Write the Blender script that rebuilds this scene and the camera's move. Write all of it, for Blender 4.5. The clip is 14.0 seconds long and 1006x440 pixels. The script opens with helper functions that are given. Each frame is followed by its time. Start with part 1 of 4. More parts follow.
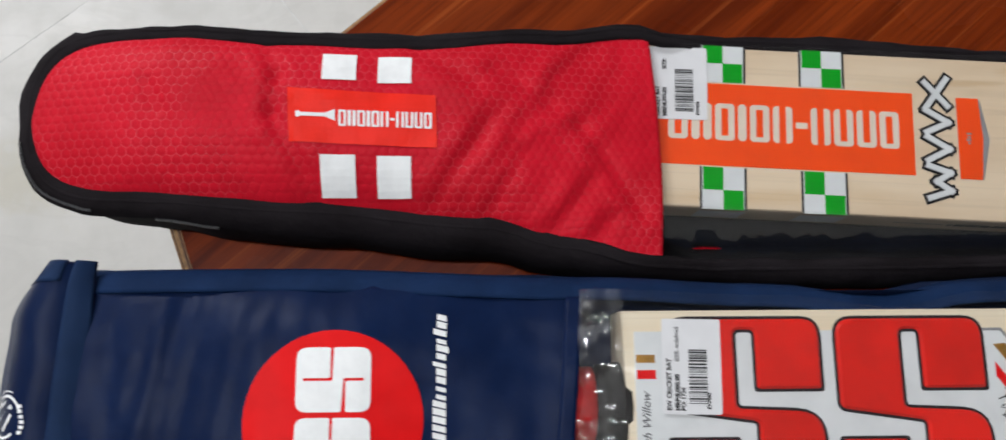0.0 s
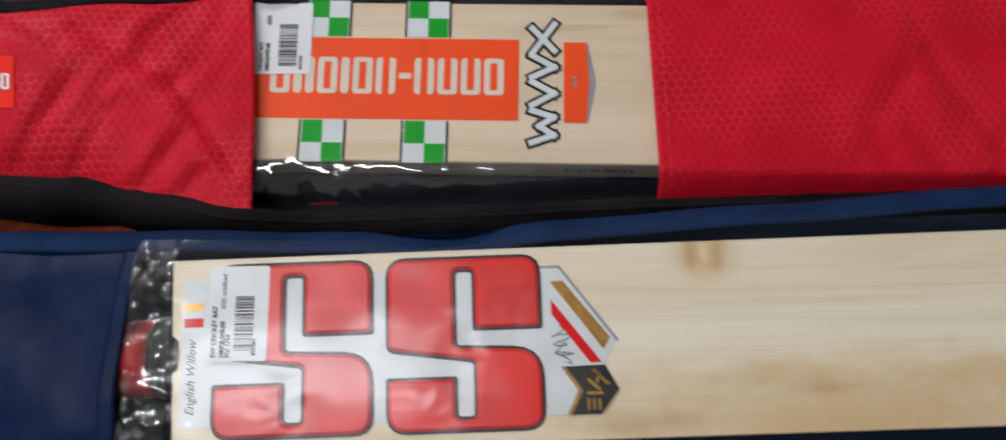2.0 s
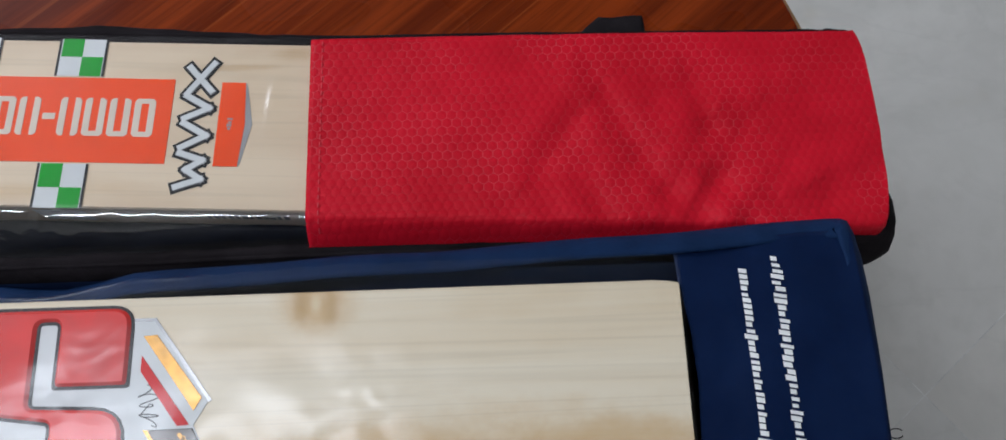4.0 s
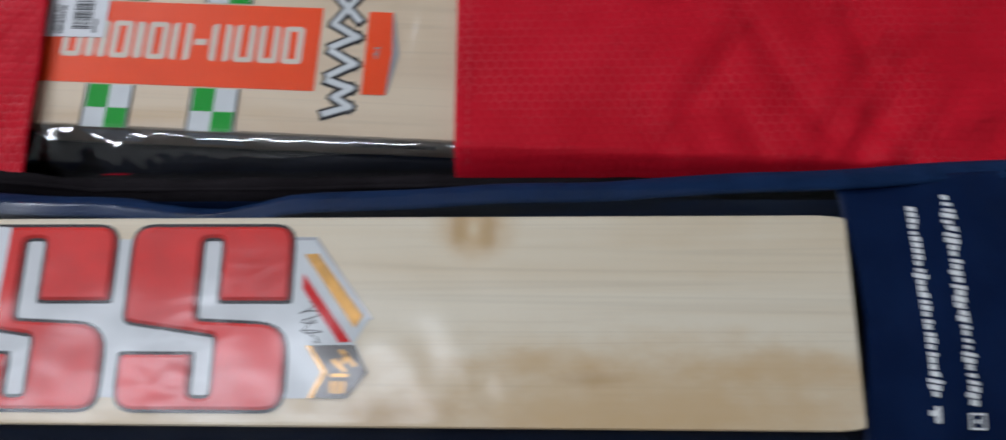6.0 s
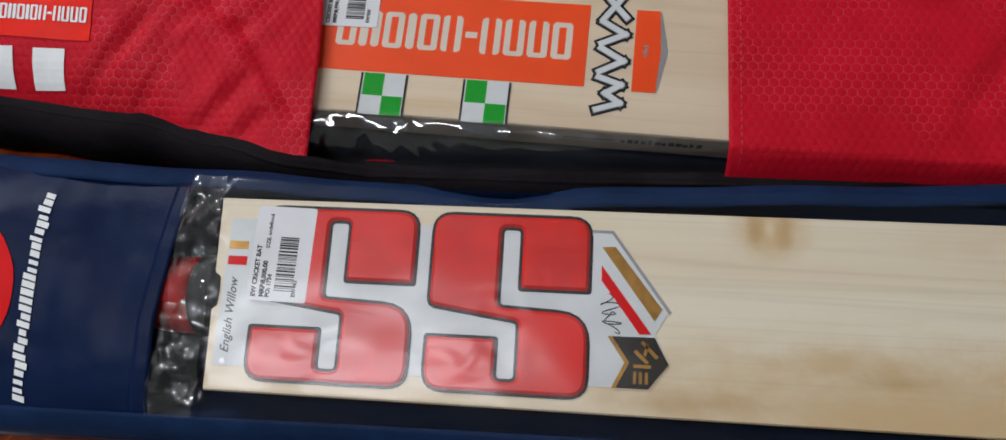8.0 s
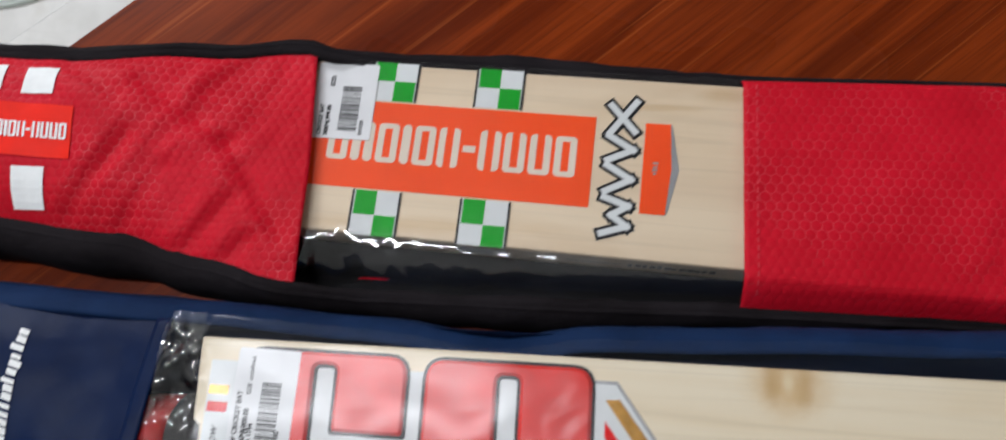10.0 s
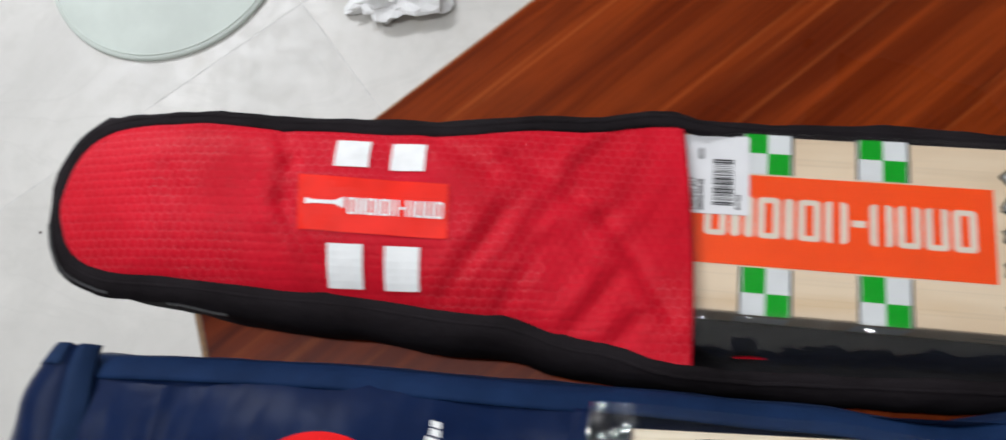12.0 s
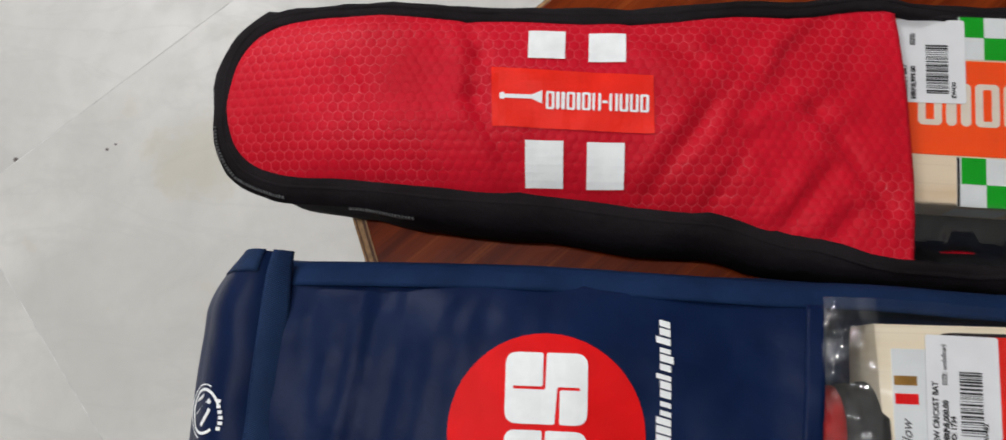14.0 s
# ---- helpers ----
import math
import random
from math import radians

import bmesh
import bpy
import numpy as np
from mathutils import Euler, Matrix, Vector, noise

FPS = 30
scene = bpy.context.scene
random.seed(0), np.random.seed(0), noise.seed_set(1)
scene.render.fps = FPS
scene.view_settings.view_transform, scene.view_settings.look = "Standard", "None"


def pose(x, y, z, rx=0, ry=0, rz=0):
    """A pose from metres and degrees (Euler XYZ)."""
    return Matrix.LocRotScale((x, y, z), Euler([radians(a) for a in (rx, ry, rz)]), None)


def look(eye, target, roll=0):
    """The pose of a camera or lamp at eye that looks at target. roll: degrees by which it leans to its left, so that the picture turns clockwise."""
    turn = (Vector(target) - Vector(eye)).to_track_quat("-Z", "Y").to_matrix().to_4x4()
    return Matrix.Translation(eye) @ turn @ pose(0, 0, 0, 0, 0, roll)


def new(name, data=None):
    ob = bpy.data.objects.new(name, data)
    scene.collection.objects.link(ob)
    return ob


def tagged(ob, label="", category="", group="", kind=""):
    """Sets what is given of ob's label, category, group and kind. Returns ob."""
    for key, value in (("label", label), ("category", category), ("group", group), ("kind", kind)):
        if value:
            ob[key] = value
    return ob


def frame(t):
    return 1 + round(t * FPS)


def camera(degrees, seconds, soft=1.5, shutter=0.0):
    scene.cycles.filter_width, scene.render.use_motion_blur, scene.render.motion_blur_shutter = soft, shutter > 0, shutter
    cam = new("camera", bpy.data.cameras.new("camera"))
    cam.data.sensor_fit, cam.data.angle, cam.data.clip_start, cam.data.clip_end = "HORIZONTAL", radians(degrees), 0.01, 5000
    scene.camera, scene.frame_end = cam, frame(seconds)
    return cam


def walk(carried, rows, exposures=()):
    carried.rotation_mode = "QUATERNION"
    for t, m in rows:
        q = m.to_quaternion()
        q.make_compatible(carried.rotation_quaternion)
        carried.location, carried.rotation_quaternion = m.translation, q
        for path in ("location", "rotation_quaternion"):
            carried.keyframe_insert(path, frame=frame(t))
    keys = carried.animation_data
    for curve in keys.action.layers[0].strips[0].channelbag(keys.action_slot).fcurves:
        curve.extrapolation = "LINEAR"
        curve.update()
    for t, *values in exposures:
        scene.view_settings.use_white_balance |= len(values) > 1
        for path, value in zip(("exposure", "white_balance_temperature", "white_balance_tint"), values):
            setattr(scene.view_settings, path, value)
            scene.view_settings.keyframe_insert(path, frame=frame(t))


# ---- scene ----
cam = camera(64.51, 14.0, 1.5, 0.5)
PATH = [
    (0, -0.0801, 0.0206, 0.9862, 10.66, -1.31, -0.37),
    (0.5, -0.0230, 0.0073, 0.9823, 11.18, -0.02, -0.06),
    (1, 0.0442, -0.0123, 0.9718, 11.46, 0.74, 0.16),
    (1.2, 0.0763, 0.0016, 0.9738, 10.17, 0.59, -0.01),
    (1.5, 0.1307, -0.0171, 0.9653, 12.21, 0.43, -0.52),
    (2, 0.1867, -0.0227, 0.9781, 11.69, 0.40, -2.02),
    (2.2, 0.2122, -0.0284, 0.9706, 11.03, 0.37, -2.15),
    (2.5, 0.2695, -0.0362, 0.9517, 12.36, 1.09, -2.18),
    (2.8, 0.3164, -0.0304, 0.9487, 15.56, -0.08, -1.98),
    (3, 0.3521, -0.0208, 0.9533, 16.29, -0.17, -1.91),
    (3.2, 0.3712, -0.0208, 0.9526, 16.31, -1.39, -2.20),
    (5.3, 0.3948, -0.0480, 0.9333, 15.52, 0.85, -1.53),
    (5.5, 0.3866, -0.0454, 0.9356, 15.27, 0.99, -1.30),
    (5.8, 0.3593, -0.0449, 0.9345, 14.30, 1.16, -0.79),
    (6, 0.3302, -0.0532, 0.9336, 14.58, 1.99, 0.39),
    (6.3, 0.2700, -0.0478, 0.9454, 13.70, 2.34, 0.99),
    (6.5, 0.2560, -0.0473, 0.9448, 13.64, 2.94, 1.45),
    (7, 0.2300, -0.0536, 0.9437, 13.22, 3.95, 2.01),
    (7.5, 0.2025, -0.0558, 0.9527, 13.74, 4.21, 3.04),
    (7.7, 0.1983, -0.0574, 0.9524, 14.06, 4.28, 3.27),
    (9.8, 0.1920, 0.0065, 0.9392, 13.50, 5.60, 3.75),
    (10, 0.2045, 0.0220, 0.9381, 14.29, 6.00, 3.81),
    (10.5, 0.2276, 0.0272, 0.9325, 16.24, 6.76, 3.77),
    (11, 0.2078, 0.0317, 0.9367, 16.80, 6.74, 3.30),
    (11.5, 0.0966, 0.0388, 0.9558, 16.17, 7.33, 3.37),
    (12, -0.0212, 0.0410, 0.9545, 16.20, 6.34, 3.23),
    (12.5, -0.1257, 0.0564, 0.9460, 14.73, 6.90, 3.58),
    (13, -0.1736, 0.0471, 0.9386, 12.37, 6.33, 3.46),
    (13.5, -0.1636, 0.0323, 0.9339, 11.05, 6.02, 3.10),
    (14, -0.1438, 0.0279, 0.9428, 10.34, 5.81, 2.06),
]
walk(cam, [(t, pose(*p)) for t, *p in PATH], [(0, -0.10, 6300, 10), (1.5, -0.11, 6300, 10), (2.2, -0.22, 6200, 10), (3, -0.18, 6050, 10), (5.5, -0.38, 5750, 10), (6.5, -0.48, 5900, 10), (7.5, -0.43, 6130, 10), (10, -0.10, 6200, 10), (11, 0.05, 6150, 10), (12, 0.05, 6250, 10), (12.5, -0.08, 6350, 10), (14, -0.20, 6450, 10)])

# ---- light: a ceiling lamp and a wall tube in a plain room ----
def tube_lamp(name, eye, target, sx, sy, watts, color):
    data = bpy.data.lights.new(name, "AREA")
    data.shape, data.size, data.size_y, data.energy, data.color = "RECTANGLE", sx, sy, watts, color
    ob = new(name, data)
    ob.matrix_world = look(eye, target)
    return ob


tube_lamp("ceiling_lamp", (-0.70, 0.05, 2.7), (-0.70, 0.0501, 0.0), 1.4, 0.14, 25, (0.98, 0.98, 1.0))
tube_lamp("wall_lamp", (-1.85, 2.1, 2.45), (-0.5, 0.2, 0.4), 1.3, 0.12, 50, (0.98, 0.98, 1.0))
world = bpy.data.worlds.new("room_air")
world.use_nodes = True
world.node_tree.nodes["Background"].inputs[0].default_value = (0.9, 0.95, 1.0, 1)
world.node_tree.nodes["Background"].inputs[1].default_value = 0.05
scene.world = world


# ---- materials ----
class Nodes:
    """A small builder for node materials."""

    def __init__(self, name):
        self.mat = bpy.data.materials.new(name)
        self.mat.use_nodes = True
        self.tree = self.mat.node_tree
        self.bsdf = self.tree.nodes["Principled BSDF"]
        self.out = self.tree.nodes["Material Output"]

    def node(self, kind, operation="", data_type="", blend_type=""):
        n = self.tree.nodes.new(kind)
        if operation:
            n.operation = operation
        if data_type:
            n.data_type = data_type
        if blend_type:
            n.blend_type = blend_type
        return n

    def link(self, a, b):
        self.tree.links.new(a, b)

    def set(self, sock, value):
        if isinstance(value, bpy.types.NodeSocket):
            self.link(value, sock)
        else:
            sock.default_value = value

    def pos(self):
        return self.node("ShaderNodeNewGeometry").outputs["Position"]

    def scaled(self, vec, scale, turn=0.0):
        m = self.node("ShaderNodeMapping")
        m.inputs["Scale"].default_value = scale
        m.inputs["Rotation"].default_value = (0, 0, radians(turn))
        self.link(vec, m.inputs["Vector"])
        return m.outputs[0]

    def noise(self, vec, scale, detail=4.0, rough=0.6, distort=0.0):
        n = self.node("ShaderNodeTexNoise")
        self.link(vec, n.inputs["Vector"])
        n.inputs["Scale"].default_value, n.inputs["Detail"].default_value = scale, detail
        n.inputs["Roughness"].default_value, n.inputs["Distortion"].default_value = rough, distort
        return n.outputs["Fac"]

    def span(self, value, a, b, lo=0.0, hi=1.0):
        n = self.node("ShaderNodeMapRange")
        n.interpolation_type = "SMOOTHSTEP"
        self.link(value, n.inputs["Value"])
        for key, v in zip(("From Min", "From Max", "To Min", "To Max"), (a, b, lo, hi)):
            n.inputs[key].default_value = v
        return n.outputs[0]

    def math(self, op, a, b=0.0, c=0.0):
        n = self.node("ShaderNodeMath", operation=op)
        for sock, v in zip(n.inputs, (a, b, c)):
            self.set(sock, v)
        return n.outputs[0]

    def vec(self, op, a, b=(0, 0, 0), c=(0, 0, 0)):
        n = self.node("ShaderNodeVectorMath", operation=op)
        for sock, v in zip(n.inputs, (a, b, c)):
            self.set(sock, v)
        return n.outputs["Value"] if op in ("LENGTH", "DOT_PRODUCT", "DISTANCE") else n.outputs["Vector"]

    def mix(self, fac, a, b, blend="MIX"):
        n = self.node("ShaderNodeMix", data_type="RGBA", blend_type=blend)
        self.set(n.inputs["Factor"], fac)
        self.set(n.inputs[6], (*a, 1) if isinstance(a, tuple) else a)
        self.set(n.inputs[7], (*b, 1) if isinstance(b, tuple) else b)
        return n.outputs[2]

    def bump(self, height, strength, distance, under=None):
        n = self.node("ShaderNodeBump")
        n.inputs["Strength"].default_value, n.inputs["Distance"].default_value = strength, distance
        self.link(height, n.inputs["Height"])
        if under:
            self.link(under, n.inputs["Normal"])
        return n.outputs[0]

    def done(self, color, rough=0.5, normal=None, metal=0.0, spec=0.5, sheen=0.0, coat=0.0):
        b = self.bsdf
        self.set(b.inputs["Base Color"], (*color, 1) if isinstance(color, tuple) else color)
        self.set(b.inputs["Roughness"], rough)
        b.inputs["Metallic"].default_value, b.inputs["Specular IOR Level"].default_value = metal, spec
        b.inputs["Sheen Weight"].default_value, b.inputs["Coat Weight"].default_value = sheen, coat
        if normal:
            self.link(normal, b.inputs["Normal"])
        return self.mat


def plain(name, color, rough=0.5, metal=0.0, vary=0.12, scale=60.0, spec=0.22, coat=0.0, bump=0.0):
    """Paint, print or plastic with a slight mottle and fine relief."""
    n = Nodes(name)
    f = n.noise(n.pos(), scale)
    dark = tuple(c * (1 - vary) for c in color)
    light = tuple(min(1, c * (1 + vary)) for c in color)
    normal = n.bump(n.noise(n.pos(), scale * 12), bump, 0.0006) if bump else None
    return n.done(n.mix(n.span(f, 0.3, 0.7), dark, light), rough, normal, metal, spec, 0, coat)


def hex_lines(n, pitch):
    """0 inside the cells of a honeycomb, 1 on their borders."""
    p = n.vec("MULTIPLY", n.pos(), (1 / pitch, 1 / pitch, 0))
    hi, lo = (0.5, 0.8660254, 1.0), (-0.5, -0.8660254, -1.0)
    a = n.vec("WRAP", p, hi, lo)
    b = n.vec("WRAP", n.vec("ADD", p, (0.5, 0.8660254, 0)), hi, lo)
    nearer = n.math("LESS_THAN", n.vec("LENGTH", b), n.vec("LENGTH", a))
    g = n.node("ShaderNodeMix", data_type="VECTOR")
    n.link(nearer, g.inputs["Factor"])
    n.link(a, g.inputs[4])
    n.link(b, g.inputs[5])
    g = n.vec("ABSOLUTE", g.outputs[1])
    sep = n.node("ShaderNodeSeparateXYZ")
    n.link(g, sep.inputs[0])
    return n.math("MAXIMUM", sep.outputs[0], n.vec("DOT_PRODUCT", g, (0.5, 0.8660254, 0)))


def red_ripstop():
    """Red nylon: puffed honeycomb cells between raised, glossier threads, with some thread sheen painted in."""
    n = Nodes("red_ripstop")
    h = hex_lines(n, 0.0060)
    line = n.span(h, 0.455, 0.488)
    where = n.noise(n.pos(), 16.0, 2.0, 0.5)
    cloth = n.mix(n.span(n.noise(n.pos(), 14.0), 0.3, 0.7), (0.52, 0.0060, 0.0180), (0.64, 0.0086, 0.0255))
    weave = n.noise(n.scaled(n.pos(), (1, 1.6, 1)), 1500.0, 2.0)
    cloth = n.mix(n.span(weave, 0.35, 0.65, 0.0, 0.22), cloth, (0.38, 0.003, 0.012))
    # light caught by the threads, put into their colour: pale patches, dark elsewhere
    sheen_tint = n.mix(n.span(where, 0.40, 0.56), (0.28, 0.003, 0.011), (0.78, 0.07, 0.10))
    color = n.mix(n.math("MULTIPLY", line, n.span(where, 0.43, 0.62, 0.03, 0.38)), cloth, sheen_tint)
    normal = n.bump(n.noise(n.pos(), 70.0, 4.0, 0.6), 0.35, 0.002)
    puff = n.math("MULTIPLY", n.math("MULTIPLY", h, h), -1.0)
    normal = n.bump(puff, 0.55, 0.0022, normal)
    normal = n.bump(line, 0.6, 0.0004, normal)
    n.link(n.math("MULTIPLY_ADD", line, n.span(where, 0.40, 0.6, 0.06, 0.50), 0.085), n.bsdf.inputs["Specular IOR Level"])
    return n.done(color, n.span(line, 0.0, 1.0, 0.46, 0.32), normal, 0, 0.085, 0.0)


def cloth(name, dark, light, rough=0.6, weave=1600.0, crease=0.4, sheen=0.03, spec=0.2):
    n = Nodes(name)
    f = n.noise(n.pos(), 25.0)
    fine = n.noise(n.scaled(n.pos(), (1.0, 2.0, 1.0), 45), weave, 2.0)
    color = n.mix(n.span(f, 0.3, 0.7), dark, light)
    color = n.mix(n.span(fine, 0.3, 0.7, 0.0, 0.3), color, dark)
    normal = n.bump(n.noise(n.pos(), 45.0, 5.0, 0.6), crease, 0.003)
    normal = n.bump(fine, 0.25, 0.0003, normal)
    return n.done(color, rough, normal, 0, spec, sheen)


def twill(name, dark, light):
    """Woven tape with fine slanting ribs."""
    n = Nodes(name)
    w = n.node("ShaderNodeTexWave")
    n.link(n.scaled(n.pos(), (1, 1, 0.2), 62), w.inputs["Vector"])
    w.inputs["Scale"].default_value, w.inputs["Distortion"].default_value = 330.0, 0.4
    rib = w.outputs["Fac"]
    color = n.mix(n.span(rib, 0.2, 0.8), dark, light)
    color = n.mix(n.span(n.noise(n.pos(), 40.0), 0.35, 0.7, 0.0, 0.35), color, dark)
    return n.done(color, 0.65, n.bump(rib, 0.5, 0.0006, n.bump(n.noise(n.pos(), 60.0), 0.3, 0.002)), 0, 0.12)


def willow(name, pale, dark, along=0.0, knots=()):
    """Planed willow with long straight grain, soft wide bands and a few brown knots and stains."""
    n = Nodes(name)
    p = n.scaled(n.pos(), (1, 1, 1), along)
    bands = n.noise(n.scaled(p, (2.2, 38.0, 8.0)), 1.0, 3.0, 0.5, 0.5)
    fine = n.noise(n.scaled(p, (12.0, 420.0, 60.0)), 1.0, 3.0, 0.6)
    wide = n.noise(n.scaled(p, (5.0, 14.0, 4.0)), 1.0, 3.0, 0.6, 0.8)
    flame = n.noise(n.scaled(p, (60.0, 90.0, 60.0)), 1.0, 3.0, 0.6)
    ring = n.math("ABSOLUTE", n.math("SUBTRACT", n.noise(n.scaled(p, (0.8, 62.0, 6.0)), 1.0, 1.0, 0.4, 0.2), 0.5))
    color = n.mix(n.span(bands, 0.36, 0.70, 0.0, 0.75), pale, dark)
    color = n.mix(n.span(fine, 0.48, 0.78, 0.0, 0.16), color, tuple(c * 0.75 for c in dark))
    color = n.mix(n.span(wide, 0.46, 0.75, 0.0, 0.55), color, tuple(c * k for c, k in zip(dark, (0.92, 0.86, 0.76))))
    color = n.mix(n.span(ring, 0.0, 0.02, 0.16, 0.0), color, tuple(c * 0.66 for c in dark))
    color = n.mix(n.span(flame, 0.5, 0.8, 0.0, 0.14), color, pale)
    for x, y, rx, ry, depth, tone in knots:
        d = n.vec("LENGTH", n.vec("MULTIPLY", n.vec("SUBTRACT", n.pos(), (x, y, 0)), (1 / rx, 1 / ry, 0)))
        d = n.math("ADD", d, n.math("MULTIPLY", n.math("SUBTRACT", bands, 0.5), 0.9))
        d = n.math("ADD", d, n.math("MULTIPLY", n.math("SUBTRACT", flame, 0.5), 0.7))
        color = n.mix(n.span(d, 0.05, 1.1, depth, 0.0), color, tone)
    return n.done(color, n.span(fine, 0.2, 0.8, 0.42, 0.55), n.bump(fine, 0.08, 0.0003), 0, 0.4)


def red_wood():
    """Glossy red-brown table top with long streaks."""
    n = Nodes("red_brown_wood")
    p = n.scaled(n.pos(), (1, 1, 1), -41)
    streak = n.noise(n.scaled(p, (2.4, 48.0, 5.0)), 1.0, 5.0, 0.62, 0.7)
    fine = n.noise(n.scaled(p, (14.0, 420.0, 10.0)), 1.0, 3.0, 0.6)
    blot = n.noise(n.pos(), 6.0, 3.0)
    color = n.mix(n.span(streak, 0.35, 0.68), (0.108, 0.0140, 0.0026), (0.245, 0.038, 0.0058))
    color = n.mix(n.span(fine, 0.45, 0.75, 0.0, 0.40), color, (0.045, 0.008, 0.003))
    color = n.mix(n.span(blot, 0.45, 0.75, 0.0, 0.4), color, (0.14, 0.024, 0.005))
    pale = n.noise(n.scaled(p, (2.0, 210.0, 5.0)), 1.0, 2.0, 0.5, 0.3)
    color = n.mix(n.span(pale, 0.62, 0.74, 0.0, 0.45), color, (0.36, 0.085, 0.018))
    return n.done(color, n.span(blot, 0.3, 0.7, 0.22, 0.36), n.bump(fine, 0.12, 0.0003), 0, 0.07, 0, 0.0)


def marble():
    """Honed white marble, with grey clouds, veins, a few yellow stains, and the spots below."""
    n = Nodes("white_marble")
    rnd = n.node("ShaderNodeObjectInfo").outputs["Random"]
    off = n.node("ShaderNodeCombineXYZ")
    n.link(n.math("MULTIPLY", rnd, 37.0), off.inputs[0])
    p = n.vec("ADD", n.pos(), off.outputs[0])
    cloud = n.noise(p, 3.5, 5.0, 0.6, 0.4)
    small = n.noise(p, 28.0, 4.0, 0.6)
    vein = n.math("ABSOLUTE", n.math("SUBTRACT", n.noise(n.scaled(p, (1.0, 2.2, 1.0), 40), 4.0, 5.0, 0.55, 0.8), 0.5))
    color = n.mix(n.span(cloud, 0.32, 0.7), (0.54, 0.533, 0.508), (0.68, 0.668, 0.637))
    color = n.mix(n.math("MULTIPLY", rnd, 0.4), color, (0.66, 0.62, 0.55))
    color = n.mix(n.span(small, 0.4, 0.75, 0.0, 0.35), color, (0.53, 0.52, 0.48))
    color = n.mix(n.span(vein, 0.0, 0.035, 0.18, 0.0), color, (0.50, 0.49, 0.46))
    stain = n.noise(n.pos(), 4.2, 3.0, 0.7, 0.3)
    color = n.mix(n.span(stain, 0.58, 0.74, 0.0, 0.55), color, (0.50, 0.45, 0.34))
    # one broad browner patch, then four small dark specks
    for x, y, rx, ry, depth, tone in ((-0.64, 0.27, 0.10, 0.07, 0.5, (0.50, 0.46, 0.35)), (-0.890, 0.266, 0.0045, 0.004, 0.9, (0.05, 0.03, 0.03)), (-0.915, 0.247, 0.0055, 0.0045, 0.8, (0.06, 0.06, 0.06)), (-0.765, 0.281, 0.0035, 0.003, 0.9, (0.05, 0.03, 0.03)), (-0.754, 0.288, 0.003, 0.0022, 0.9, (0.06, 0.04, 0.04))):
        d = n.vec("LENGTH", n.vec("MULTIPLY", n.vec("SUBTRACT", n.pos(), (x, y, 0)), (1 / rx, 1 / ry, 0)))
        d = n.math("ADD", d, n.math("MULTIPLY", n.math("SUBTRACT", small, 0.5), 1.4))
        color = n.mix(n.span(d, 0.3, 1.0, depth, 0.0), color, tone)
    speck = n.node("ShaderNodeTexVoronoi")
    n.link(p, speck.inputs["Vector"])
    speck.inputs["Scale"].default_value = 7.0
    color = n.mix(n.span(speck.outputs["Distance"], 0.010, 0.022, 0.5, 0.0), color, (0.12, 0.12, 0.12))
    return n.done(color, n.span(small, 0.3, 0.7, 0.32, 0.5), n.bump(small, 0.06, 0.001), 0, 0.4)


def clear_film(name, rough, crease, straight, haze):
    """Thin clear plastic: see-through, with sharp glints and a faint milky sheen."""
    n = Nodes(name)
    n.tree.nodes.remove(n.bsdf)
    wr = n.noise(n.scaled(n.pos(), (0.45, 1.5, 1.0), 52), 45.0, 2.0, 0.5, 1.0)
    broad = n.noise(n.pos(), 14.0, 2.0, 0.5)
    normal = n.bump(wr, crease, 0.0010, n.bump(broad, crease * 1.3, 0.002))
    facing = n.node("ShaderNodeLayerWeight")
    facing.inputs["Blend"].default_value = 0.5
    n.link(normal, facing.inputs["Normal"])
    mirror = n.math("MULTIPLY_ADD", n.math("POWER", facing.outputs["Facing"], 5.0), 0.45, straight)
    sharp = n.node("ShaderNodeBsdfGlossy")
    sharp.inputs["Roughness"].default_value = rough
    hazy = n.node("ShaderNodeBsdfGlossy")
    hazy.inputs["Roughness"].default_value = 0.36
    for g in (sharp, hazy):
        n.link(normal, g.inputs["Normal"])
    gloss = n.node("ShaderNodeMixShader")
    n.link(n.span(n.noise(n.scaled(n.pos(), (0.5, 1.6, 1.0), 52), 22.0, 4.0, 0.65, 0.6), 0.42, 0.62, 0.0, haze), gloss.inputs[0])
    n.link(sharp.outputs[0], gloss.inputs[1])
    n.link(hazy.outputs[0], gloss.inputs[2])
    see = n.node("ShaderNodeBsdfTransparent")
    see.inputs[0].default_value = (0.97, 0.97, 0.97, 1)
    both = n.node("ShaderNodeMixShader")
    n.link(mirror, both.inputs[0])
    n.link(see.outputs[0], both.inputs[1])
    n.link(gloss.outputs[0], both.inputs[2])
    n.link(both.outputs[0], n.out.inputs["Surface"])
    return n.mat


RED = red_ripstop()
STITCH = plain("pale_red_thread", (0.62, 0.05, 0.07), 0.5)
BLACK = cloth("black_webbing", (0.010, 0.008, 0.009), (0.018, 0.015, 0.017), 0.85, 1400.0, 0.9, 0.0, 0.06)
LINING = cloth("black_lining", (0.006, 0.006, 0.007), (0.012, 0.012, 0.014), 0.55, 900.0, 0.5)
NAVY = cloth("navy_nylon", (0.0036, 0.0105, 0.042), (0.0060, 0.0160, 0.058), 0.32, 1800.0, 0.22, 0.0, 0.075)
NAVY_MID = cloth("mid_navy_nylon", (0.007, 0.018, 0.060), (0.012, 0.030, 0.090), 0.5, 1500.0, 0.5, 0.0, 0.25)
